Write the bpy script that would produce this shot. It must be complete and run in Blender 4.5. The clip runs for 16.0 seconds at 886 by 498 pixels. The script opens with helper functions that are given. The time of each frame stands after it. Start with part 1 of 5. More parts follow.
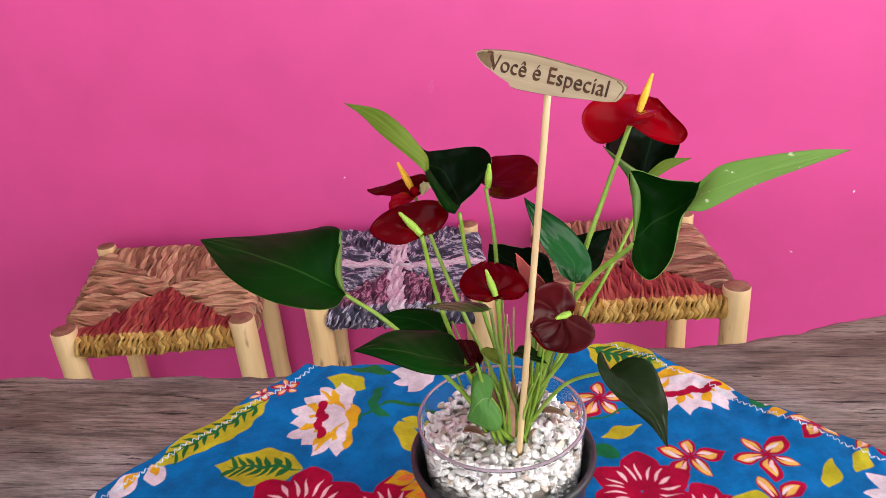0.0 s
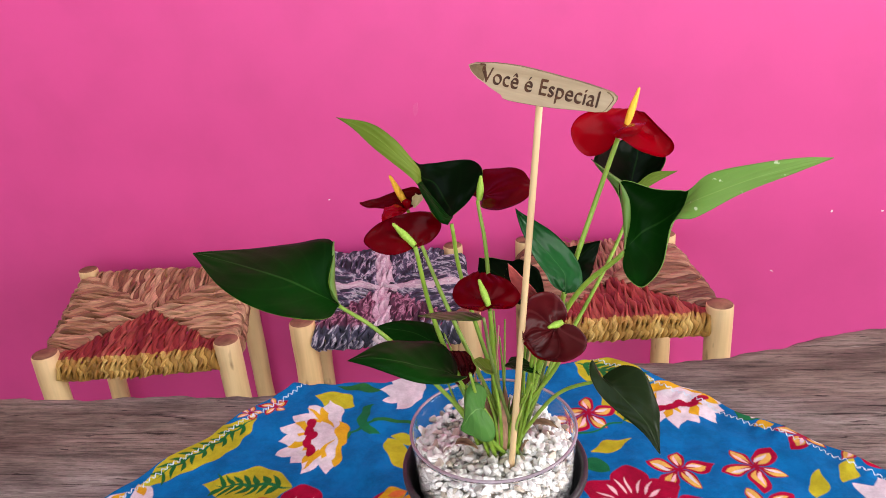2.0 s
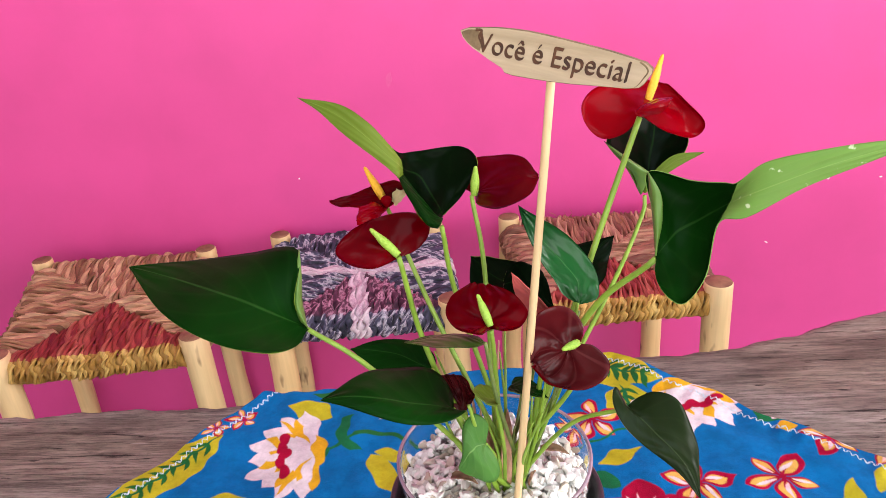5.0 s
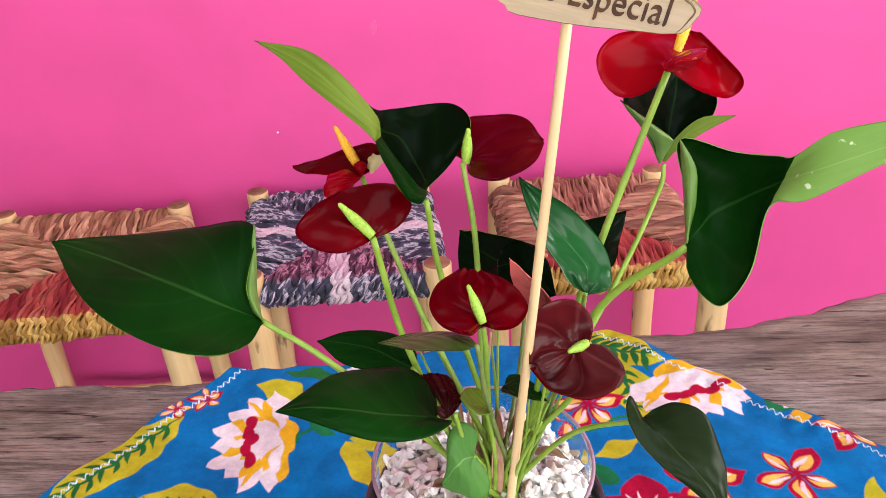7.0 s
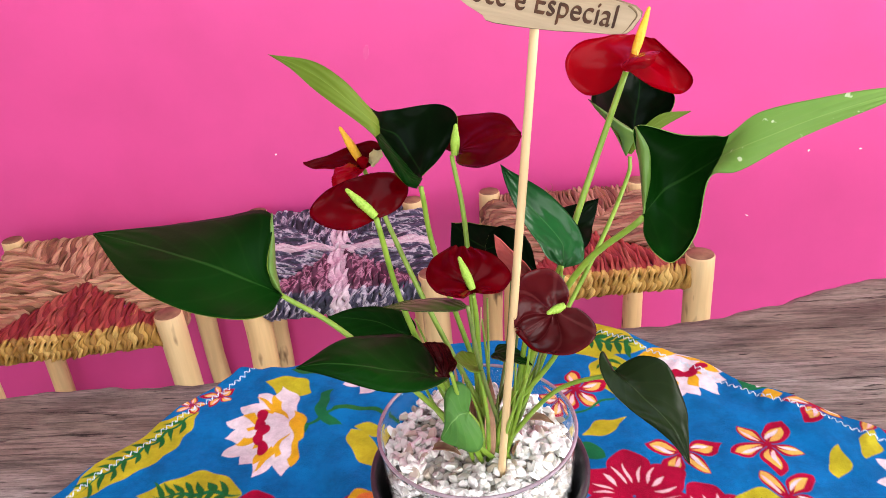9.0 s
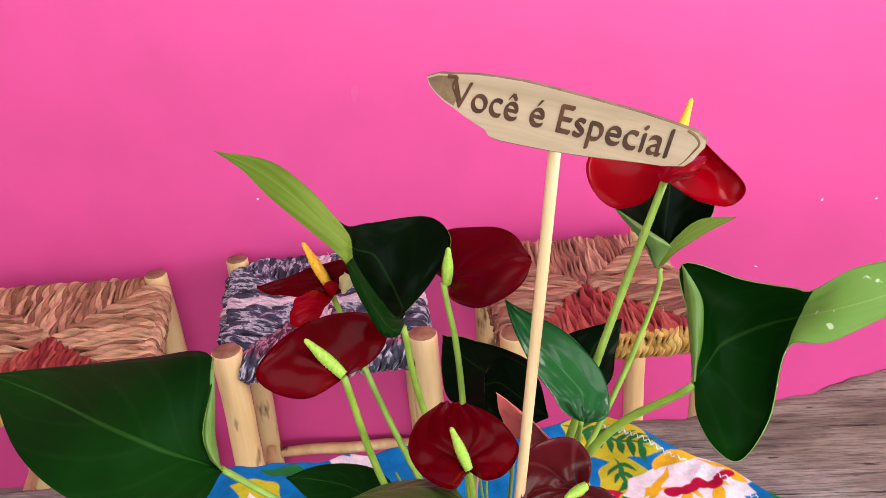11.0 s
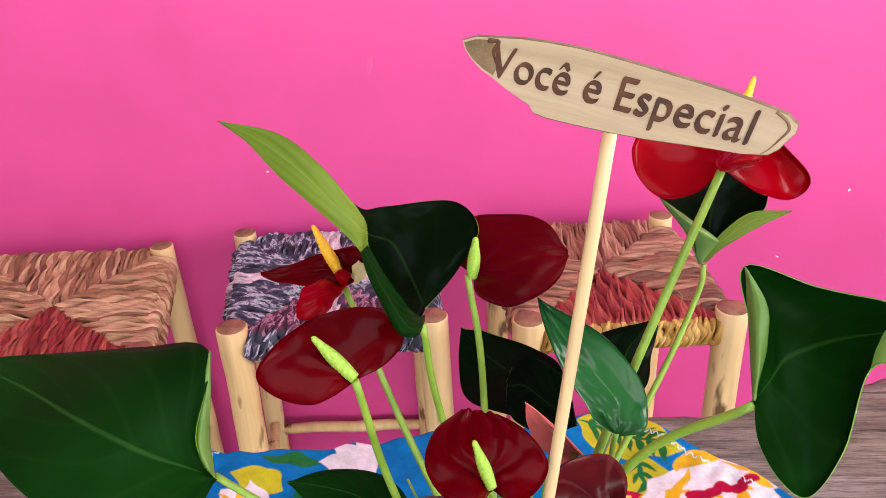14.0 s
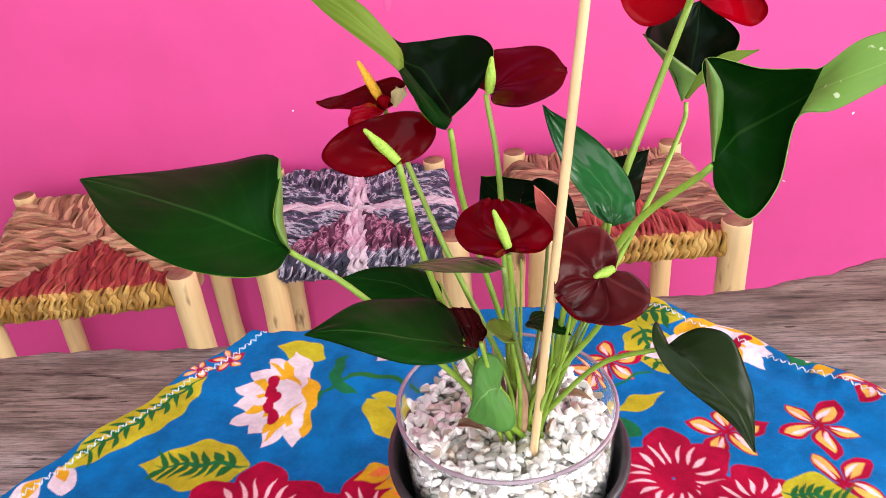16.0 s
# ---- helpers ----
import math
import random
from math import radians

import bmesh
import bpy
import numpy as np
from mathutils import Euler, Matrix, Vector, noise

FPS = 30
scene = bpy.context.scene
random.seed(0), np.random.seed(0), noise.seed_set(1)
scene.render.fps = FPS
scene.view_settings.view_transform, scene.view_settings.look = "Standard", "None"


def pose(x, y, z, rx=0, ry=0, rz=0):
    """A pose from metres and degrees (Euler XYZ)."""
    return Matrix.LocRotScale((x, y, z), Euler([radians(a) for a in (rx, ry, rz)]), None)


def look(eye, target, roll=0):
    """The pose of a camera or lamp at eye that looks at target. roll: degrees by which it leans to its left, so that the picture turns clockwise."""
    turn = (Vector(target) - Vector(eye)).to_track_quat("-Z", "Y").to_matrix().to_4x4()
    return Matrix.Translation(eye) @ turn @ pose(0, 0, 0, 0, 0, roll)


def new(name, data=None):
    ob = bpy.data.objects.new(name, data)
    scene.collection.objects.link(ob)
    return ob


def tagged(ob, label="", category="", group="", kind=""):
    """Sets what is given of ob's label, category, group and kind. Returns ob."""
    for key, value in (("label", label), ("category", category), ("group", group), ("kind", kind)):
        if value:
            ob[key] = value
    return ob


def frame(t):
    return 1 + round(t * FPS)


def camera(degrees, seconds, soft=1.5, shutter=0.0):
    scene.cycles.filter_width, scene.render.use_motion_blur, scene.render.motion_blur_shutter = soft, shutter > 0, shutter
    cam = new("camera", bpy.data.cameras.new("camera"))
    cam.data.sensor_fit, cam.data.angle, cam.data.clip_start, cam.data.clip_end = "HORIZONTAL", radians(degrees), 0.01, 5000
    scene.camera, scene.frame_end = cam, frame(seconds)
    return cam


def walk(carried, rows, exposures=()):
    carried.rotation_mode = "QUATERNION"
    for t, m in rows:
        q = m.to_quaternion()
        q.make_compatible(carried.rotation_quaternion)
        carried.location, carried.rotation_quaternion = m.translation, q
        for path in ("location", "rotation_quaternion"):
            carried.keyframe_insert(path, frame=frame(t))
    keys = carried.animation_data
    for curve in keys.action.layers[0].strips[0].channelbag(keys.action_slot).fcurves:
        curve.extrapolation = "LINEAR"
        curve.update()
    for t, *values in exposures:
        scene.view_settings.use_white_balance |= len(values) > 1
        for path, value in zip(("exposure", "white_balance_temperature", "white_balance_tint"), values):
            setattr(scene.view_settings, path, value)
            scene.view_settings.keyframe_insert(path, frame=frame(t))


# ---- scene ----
cam = camera(59.2, 16.0, soft=0.6)
PATH = [
    (0, (0.104, 0.061, 1.33), (-0.158, 1.843, 0.461), -4.5),
    (0.5, (0.104, 0.058, 1.327), (-0.157, 1.853, 0.483), -4.4),
    (1, (0.106, 0.059, 1.325), (-0.148, 1.861, 0.497), -4.2),
    (1.5, (0.103, 0.06, 1.324), (-0.132, 1.869, 0.505), -4.0),
    (2, (0.096, 0.05, 1.323), (-0.117, 1.865, 0.511), -4.1),
    (2.5, (0.098, 0.049, 1.32), (-0.099, 1.867, 0.512), -4.4),
    (3, (0.092, 0.045, 1.318), (-0.096, 1.868, 0.516), -4.8),
    (3.5, (0.083, 0.043, 1.318), (-0.091, 1.869, 0.521), -5.0),
    (3.7, (0.075, 0.041, 1.317), (-0.084, 1.868, 0.518), -5.0),
    (5.8, (0.079, 0.262, 1.269), (-0.071, 1.991, 0.275), -4.8),
    (6, (0.078, 0.282, 1.259), (-0.067, 1.998, 0.242), -4.4),
    (6.5, (0.075, 0.292, 1.259), (-0.066, 2.003, 0.232), -4.2),
    (7, (0.073, 0.231, 1.279), (-0.05, 1.962, 0.284), -3.6),
    (7.5, (0.072, 0.182, 1.28), (-0.053, 1.923, 0.304), -3.9),
    (8, (0.076, 0.161, 1.276), (-0.046, 1.914, 0.321), -4.5),
    (10.3, (0.076, 0.203, 1.299), (-0.006, 1.981, 0.387), -4.2),
    (10.5, (0.075, 0.225, 1.297), (-0.003, 2.008, 0.395), -4.1),
    (11, (0.076, 0.283, 1.295), (-0.009, 2.071, 0.403), -4.0),
    (11.5, (0.073, 0.315, 1.29), (-0.036, 2.098, 0.392), -3.8),
    (12, (0.076, 0.336, 1.284), (-0.045, 2.112, 0.373), -3.2),
    (12.5, (0.077, 0.337, 1.28), (-0.05, 2.105, 0.354), -2.8),
    (13, (0.074, 0.332, 1.278), (-0.054, 2.093, 0.339), -2.6),
    (13.5, (0.067, 0.324, 1.28), (-0.055, 2.084, 0.338), -2.5),
    (14, (0.067, 0.321, 1.282), (-0.042, 2.081, 0.339), -2.6),
    (14.5, (0.065, 0.32, 1.278), (-0.039, 2.077, 0.328), -2.8),
    (15, (0.063, 0.298, 1.272), (-0.049, 2.046, 0.307), -3.1),
    (15.5, (0.062, 0.26, 1.259), (-0.075, 1.994, 0.27), -3.9),
    (16, (0.066, 0.213, 1.252), (-0.091, 1.931, 0.242), -4.7),
]
EXPOSURES = [(0.0, -0.28), (3.7, -0.22), (5.8, 0.06), (11.0, 0.0), (14.0, 0.04), (16.0, 0.14)]
walk(cam, [(t, look(eye, target, roll)) for t, eye, target, roll in PATH], EXPOSURES)

# ---- world, lamps ----
FLOOR = -0.05
WALL_Y = 1.753
CEIL = 2.75

world = bpy.data.worlds.new("sky")
world.use_nodes = True
scene.world = world
wn = world.node_tree
sky = wn.nodes.new("ShaderNodeTexSky")
sky.sky_type = "NISHITA"
sky.sun_disc = False
sky.sun_elevation = radians(38)
sky.sun_rotation = radians(150)
wn.links.new(sky.outputs[0], wn.nodes["Background"].inputs[0])
wn.nodes["Background"].inputs[1].default_value = 0.10


def area_lamp(name, eye, target, sx, sy, watts, colour):
    data = bpy.data.lights.new(name, "AREA")
    data.shape, data.size, data.size_y, data.energy, data.color = "RECTANGLE", sx, sy, watts, colour
    lamp = new(name, data)
    lamp.matrix_world = look(eye, target)
    return lamp


area_lamp("south_daylight", (0.4, -3.12, 1.07), (0.4, 1.0, 1.07), 4.6, 2.1, 160, (1.0, 0.985, 0.975))
area_lamp("roof_daylight", (0.9, 0.35, CEIL + 0.02), (0.9, 0.351, 0.0), 2.4, 1.3, 43, (0.86, 0.95, 1.0))
area_lamp("east_daylight", (3.36, 0.2, 1.5), (0.0, 0.2, 1.5), 1.7, 1.5, 110, (1.0, 0.97, 0.93))
sun_data = bpy.data.lights.new("sun", "SUN")
sun_data.energy, sun_data.angle, sun_data.color = 1.0, radians(12), (1.0, 0.96, 0.9)
sun = new("sun", sun_data)
sun.matrix_world = look((3, -5, 5), (0, 0, 0))


# ---- materials ----
def srgb(r, g, b):
    return tuple(((c / 255 + 0.055) / 1.055) ** 2.4 if c > 10 else c / 255 / 12.92 for c in (r, g, b)) + (1.0,)


class Nodes:
    """Short hand for building one node material."""

    def __init__(self, name):
        self.mat = bpy.data.materials.new(name)
        self.mat.use_nodes = True
        self.tree = self.mat.node_tree
        self.bsdf = self.tree.nodes["Principled BSDF"]

    def add(self, kind, **values):
        node = self.tree.nodes.new(kind)
        for key, value in values.items():
            if key in node.inputs:
                node.inputs[key].default_value = value
            elif key == "noise_type":
                node.noise_type = value
            elif key == "wave_type":
                node.wave_type = value
            elif key == "operation":
                node.operation = value
            elif key == "blend_type":
                node.blend_type = value
        return node

    def link(self, a, b):
        self.tree.links.new(a, b)

    def put(self, **values):
        for key, value in values.items():
            self.bsdf.inputs[key.replace("_", " ")].default_value = value
        return self

    def coords(self, scale=(1, 1, 1), kind="Object"):
        tc = self.add("ShaderNodeTexCoord")
        mp = self.add("ShaderNodeMapping")
        mp.inputs["Scale"].default_value = scale
        self.link(tc.outputs[kind], mp.inputs[0])
        return mp.outputs[0]

    def noise(self, scale, detail=4, rough=0.55, stretch=(1, 1, 1), kind="Object"):
        n = self.add("ShaderNodeTexNoise")
        n.inputs["Scale"].default_value, n.inputs["Detail"].default_value, n.inputs["Roughness"].default_value = scale, detail, rough
        self.link(self.coords(stretch, kind), n.inputs["Vector"])
        return n.outputs[0]

    def strand_noise(self, along, round_it, detail=4, rough=0.6):
        """Noise drawn out along a cord; every cord has its own."""
        uv, info = self.add("ShaderNodeUVMap"), self.add("ShaderNodeObjectInfo")
        mp = self.add("ShaderNodeMapping")
        mp.inputs["Scale"].default_value = (along, round_it, 1)
        self.link(uv.outputs[0], mp.inputs[0])
        n = self.add("ShaderNodeTexNoise")
        n.noise_dimensions = "4D"
        shift = self.add("ShaderNodeMath", operation="MULTIPLY")
        self.link(info.outputs["Random"], shift.inputs[0])
        shift.inputs[1].default_value = 90.0
        self.link(shift.outputs[0], n.inputs["W"])
        n.inputs["Scale"].default_value, n.inputs["Detail"].default_value, n.inputs["Roughness"].default_value = 1.0, detail, rough
        self.link(mp.outputs[0], n.inputs["Vector"])
        return n.outputs[0]

    def ramp(self, value, *stops):
        r = self.add("ShaderNodeValToRGB")
        while len(r.color_ramp.elements) < len(stops):
            r.color_ramp.elements.new(0.5)
        for e, (p, c) in zip(r.color_ramp.elements, stops):
            e.position, e.color = p, c
        self.link(value, r.inputs[0])
        return r.outputs[0]

    def mix(self, a, b, fac, how="MIX"):
        m = self.add("ShaderNodeMixRGB")
        m.blend_type = how
        for value, socket in ((fac, m.inputs[0]), (a, m.inputs[1]), (b, m.inputs[2])):
            if isinstance(value, (int, float)):
                socket.default_value = value
            elif isinstance(value, tuple):
                socket.default_value = value
            else:
                self.link(value, socket)
        return m.outputs[0]

    def colour(self, value):
        self.link(value, self.bsdf.inputs["Base Color"])
        return self

    def bump(self, value, strength=0.3, distance=0.002):
        b = self.add("ShaderNodeBump")
        b.inputs["Strength"].default_value, b.inputs["Distance"].default_value = strength, distance
        self.link(value, b.inputs["Height"])
        self.link(b.outputs[0], self.bsdf.inputs["Normal"])
        return self


def grey(v):
    return (v, v, v, 1.0)


def mottled(name, c1, c2, scale, rough=0.6, bump=0.2, fine=None, stretch=(1, 1, 1), metal=0.0, random=0.0, dist=0.002):
    n = Nodes(name).put(Roughness=rough, Metallic=metal)
    big = n.ramp(n.noise(scale, 3, 0.5, stretch), (0.3, c1), (0.7, c2))
    small = n.noise(fine or scale * 8, 5, 0.6, stretch)
    col = n.mix(big, n.ramp(small, (0.3, grey(0.55)), (0.7, grey(1.0))), 0.35, "MULTIPLY")
    if random:
        info = n.add("ShaderNodeObjectInfo")
        col = n.mix(col, n.ramp(info.outputs["Random"], (0.0, grey(1 - random)), (1.0, grey(1.0))), 1.0, "MULTIPLY")
    n.colour(col)
    if bump:
        n.bump(small, bump, dist)
    return n.mat


def wall_paint():
    n = Nodes("pink_wall_paint").put(Roughness=0.55)
    big = n.ramp(n.noise(1.3, 4, 0.6), (0.3, srgb(199, 61, 133)), (0.7, srgb(204, 65, 138)))
    spots = n.ramp(n.noise(9, 3, 0.5), (0.25, grey(0.93)), (0.6, grey(1.0)))
    n.colour(n.mix(big, spots, 1.0, "MULTIPLY"))
    return n.bump(n.noise(55, 5, 0.6), 0.12, 0.002).mat


def weathered_wood():
    n = Nodes("weathered_table_wood").put(Roughness=0.75, Specular_IOR_Level=0.25)
    warp = n.noise(2.2, 2, 0.5, (1, 2.5, 1))
    wide = n.noise(5.0, 6, 0.7, (0.9, 4.0, 4.0))
    base = n.ramp(wide, (0.36, srgb(98, 90, 84)), (0.5, srgb(128, 120, 113)), (0.64, srgb(156, 149, 143)))
    grain = n.noise(30, 9, 0.78, (0.35, 6, 6))
    base = n.mix(base, n.ramp(grain, (0.39, grey(0.32)), (0.47, grey(0.9)), (0.6, grey(1.2))), 0.75, "MULTIPLY")
    fibre = n.noise(110, 6, 0.8, (0.3, 5, 5))
    base = n.mix(base, n.ramp(fibre, (0.40, grey(0.35)), (0.52, grey(1.15))), 0.65, "MULTIPLY")
    nick = n.ramp(n.noise(70, 3, 0.6, (0.22, 2.0, 2.0)), (0.315, grey(0.1)), (0.335, grey(1.0)))
    crack = n.noise(11, 8, 0.7, (0.22, 7, 7))
    dark = n.mix(n.ramp(crack, (0.38, grey(0.05)), (0.395, grey(1.0))), nick, 1.0, "MULTIPLY")
    base = n.mix(base, dark, 0.9, "MULTIPLY")
    stain = n.ramp(warp, (0.40, srgb(214, 196, 182)), (0.60, grey(1.0)))
    base = n.mix(base, stain, 0.8, "MULTIPLY")
    scratch = n.ramp(n.noise(16, 3, 0.5, (0.5, 8, 8)), (0.71, grey(0.0)), (0.73, grey(0.4)))
    n.colour(n.mix(base, srgb(196, 186, 176), scratch))
    return n.bump(n.mix(n.mix(grain, fibre, 0.4), dark, 0.5), 0.9, 0.004).mat


def pale_wood():
    n = Nodes("peeled_pale_wood").put(Roughness=0.5)
    base = n.ramp(n.noise(7, 4, 0.6, (1, 1, 0.25)), (0.3, srgb(205, 165, 112)), (0.7, srgb(232, 201, 152)))
    grain = n.noise(60, 5, 0.6, (1, 1, 0.06))
    base = n.mix(base, n.ramp(grain, (0.3, grey(0.72)), (0.6, grey(1.0))), 0.7, "MULTIPLY")
    knot = n.noise(22, 3, 0.6, (1, 1, 0.3))
    base = n.mix(base, n.ramp(knot, (0.29, srgb(96, 62, 34)), (0.36, grey(1.0))), 0.9, "MULTIPLY")
    info = n.add("ShaderNodeObjectInfo")
    base = n.mix(base, n.ramp(info.outputs["Random"], (0, grey(0.85)), (1, grey(1.0))), 1.0, "MULTIPLY")
    n.colour(base)
    return n.bump(grain, 0.25, 0.001).mat


def end_grain():
    n = Nodes("sawn_end_grain").put(Roughness=0.75)
    base = n.ramp(n.noise(40, 5, 0.6), (0.3, srgb(102, 64, 46)), (0.7, srgb(152, 110, 82)))
    n.colour(base)
    return n.bump(n.noise(200, 3), 0.3, 0.001).mat


def straw(name, a, b, c):
    n = Nodes(name).put(Roughness=0.5, Specular_IOR_Level=0.3)
    info = n.add("ShaderNodeObjectInfo")
    tone = n.ramp(info.outputs["Random"], (0.0, a), (0.5, b), (1.0, c))
    blot = n.ramp(n.strand_noise(22, 1.2, 3), (0.36, grey(0.62)), (0.58, grey(1.1)))
    fib = n.strand_noise(10, 14, 5, 0.65)
    col = n.mix(tone, blot, 0.6, "MULTIPLY")
    n.colour(n.mix(col, n.ramp(fib, (0.40, grey(0.55)), (0.56, grey(1.08))), 0.7, "MULTIPLY"))
    return n.bump(fib, 0.8, 0.0015).mat


def rag(name, dark, mid, light, bias=0.0):
    n = Nodes(name).put(Roughness=0.8)
    f = n.strand_noise(26, 2.6, 5, 0.6)
    n.colour(n.ramp(f, (0.40 + bias, dark), (0.50 + bias, mid), (0.555 + bias, light), (0.60 + bias, mid), (0.64 + bias, dark)))
    return n.bump(n.strand_noise(60, 12, 4), 0.7, 0.0015).mat


def leaf_mat(name, c1, c2, vein, rough, speckle=0.0, quilt=0.25, coat=0.0, spec=0.16, faint=0.06, ribs=34.0, fan=False):
    n = Nodes(name).put(Roughness=rough, Coat_Weight=coat, Coat_Roughness=0.12, Specular_IOR_Level=spec)
    uv = n.add("ShaderNodeUVMap")
    sep = n.add("ShaderNodeSeparateXYZ")
    n.link(uv.outputs[0], sep.inputs[0])
    big = n.ramp(n.noise(14, 4, 0.55), (0.3, c1), (0.7, c2))
    # distance from the midrib, and side veins that leave it at a slant
    side = n.add("ShaderNodeMath", operation="ABSOLUTE")
    n.link(sep.outputs[1], side.inputs[0])
    if fan:
        # ribs that spread from the foot of the spathe
        slant = n.add("ShaderNodeMath", operation="ARCTAN2")
        n.link(side.outputs[0], slant.inputs[0])
        n.link(sep.outputs[0], slant.inputs[1])
    else:
        slant = n.add("ShaderNodeMath", operation="MULTIPLY_ADD")
        n.link(side.outputs[0], slant.inputs[0])
        slant.inputs[1].default_value = -0.42
        n.link(sep.outputs[0], slant.inputs[2])
    wave = n.add("ShaderNodeMath", operation="MULTIPLY")
    n.link(slant.outputs[0], wave.inputs[0])
    wave.inputs[1].default_value = ribs
    sine = n.add("ShaderNodeMath", operation="SINE")
    n.link(wave.outputs[0], sine.inputs[0])
    veins = n.ramp(sine.outputs[0], (0.0, grey(0.0)), (0.86, grey(0.0)), (1.0, grey(1.0)))
    rib = n.ramp(side.outputs[0], (0.012, grey(1.0)), (0.035, grey(0.0)))
    col = n.mix(big, vein, n.mix(veins, grey(faint), 1.0, "MULTIPLY"))
    col = n.mix(col, vein, n.mix(rib, grey(0.15 if fan else 0.4), 1.0, "MULTIPLY"))
    if speckle:
        col = n.mix(col, srgb(225, 232, 205), n.ramp(n.noise(260, 2, 0.4), (0.69, grey(0.0)), (0.74, grey(speckle))))
    n.colour(col)
    height = n.mix(n.noise(75, 3, 0.5), n.mix(sine.outputs[0], rib, 0.5), 0.5)
    return n.bump(height, quilt, 0.0018).mat


def plain_grain(name, c1, c2, rough, scale, bump=0.2, dist=0.001, coat=0.0):
    n = Nodes(name).put(Roughness=rough, Coat_Weight=coat)
    f = n.noise(scale, 4, 0.6)
    n.colour(n.ramp(f, (0.3, c1), (0.7, c2)))
    return n.bump(f, bump, dist).mat


WALL = wall_paint()
TABLE_WOOD = weathered_wood()
PALE = pale_wood()
END = end_grain()
STRAW = straw("rush_straw", srgb(128, 88, 64), srgb(172, 124, 94), srgb(208, 166, 132))
STRAW_ROSE = straw("rosy_rush", srgb(116, 72, 58), srgb(154, 102, 82), srgb(190, 142, 118))
STRAW_RED = straw("red_rush", srgb(124, 40, 38), srgb(152, 60, 52), srgb(176, 92, 76))
STRAW_GOLD = straw("golden_rush", srgb(140, 98, 44), srgb(180, 136, 66), srgb(206, 168, 98))
RAG_PLUM = rag("plum_and_pink_rag", srgb(50, 24, 42), srgb(92, 46, 70), srgb(186, 140, 160))
RAG_DARK = rag("navy_and_plum_rag", srgb(30, 30, 44), srgb(70, 64, 90), srgb(190, 178, 192))
RAG_PALE = rag("pale_lilac_rag", srgb(190, 166, 178), srgb(208, 188, 198), srgb(172, 142, 160))
# one leaf green twice: near-black with shade in its colour, then as lit
SHADED_GREEN = leaf_mat("shaded_glossy_leaf", srgb(2, 9, 2), srgb(5, 16, 4), srgb(26, 52, 18), 0.3, 0.0, 0.2, 0.0, 0.02)
LIT_GREEN = leaf_mat("lit_glossy_leaf", srgb(5, 30, 4), srgb(11, 46, 8), srgb(46, 84, 34), 0.33, 0.0, 0.2, 0.0, 0.02)
DULL_GREEN = leaf_mat("dull_green_leaf", srgb(14, 26, 10), srgb(26, 38, 16), srgb(56, 68, 40), 0.3, 0.0, 0.2, 0.0, 0.07)
MID_GREEN = leaf_mat("mid_green_leaf", srgb(12, 56, 24), srgb(26, 78, 36), srgb(60, 108, 56), 0.2, 0.0, 0.15, 0.0, 0.2, 0.03)
UNDER = leaf_mat("pale_leaf_underside", srgb(80, 100, 24), srgb(98, 116, 36), srgb(122, 142, 60), 0.5, 0.0, 0.2)
UNDER_SPECK = leaf_mat("spotted_leaf_underside", srgb(94, 132, 56), srgb(110, 146, 68), srgb(134, 164, 90), 0.5, 0.5, 0.2)
UNDER_DULL = leaf_mat("brownish_leaf_underside", srgb(78, 80, 54), srgb(92, 90, 66), srgb(120, 116, 86), 0.45, 0.0, 0.2)
UNDER_EDGE = plain_grain("pale_leaf_edge", srgb(74, 108, 36), srgb(94, 128, 52), 0.5, 40)
YOUNG = leaf_mat("young_green_leaf", srgb(62, 106, 44), srgb(78, 122, 54), srgb(130, 166, 100), 0.45, 0.0, 0.2)
OLIVE = leaf_mat("olive_bronze_leaf", srgb(26, 48, 14), srgb(54, 70, 24), srgb(110, 118, 70), 0.3, 0.0, 0.25, 0.0, 0.15)
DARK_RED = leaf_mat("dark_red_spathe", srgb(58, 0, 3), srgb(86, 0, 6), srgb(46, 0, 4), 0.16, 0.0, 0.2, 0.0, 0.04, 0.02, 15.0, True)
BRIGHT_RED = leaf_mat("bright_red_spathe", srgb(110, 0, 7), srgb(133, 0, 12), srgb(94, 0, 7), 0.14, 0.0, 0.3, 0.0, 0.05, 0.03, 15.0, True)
PLUM = leaf_mat("plum_brown_spathe", srgb(48, 6, 10), srgb(76, 18, 22), srgb(116, 58, 60), 0.2, 0.0, 0.6, 0.0, 0.16, 0.3, 17.0, True)
PINK_BUD = leaf_mat("pink_green_bud", srgb(196, 104, 96), srgb(180, 78, 80), srgb(200, 136, 120), 0.35, 0.0, 0.3)
STEM = plain_grain("green_stem", srgb(102, 136, 36), srgb(134, 164, 58), 0.4, 60)
STEM_DARK = plain_grain("dull_green_stem", srgb(78, 98, 40), srgb(108, 122, 58), 0.45, 60)
SHEATH = plain_grain("pinkish_brown_sheath", srgb(176, 130, 110), srgb(206, 160, 136), 0.6, 90)
DRY_PETAL = plain_grain("withered_beige_petal", srgb(176, 160, 112), srgb(200, 186, 140), 0.6, 90, 0.4)
DRY = plain_grain("dry_brown_leaf", srgb(112, 84, 62), srgb(150, 120, 92), 0.7, 70, 0.5)
SPADIX_GREEN = plain_grain("green_spadix", srgb(128, 168, 44), srgb(164, 196, 78), 0.5, 700, 0.9)
SPADIX_YELLOW = plain_grain("yellow_spadix", srgb(232, 166, 26), srgb(246, 194, 52), 0.5, 700, 0.9)
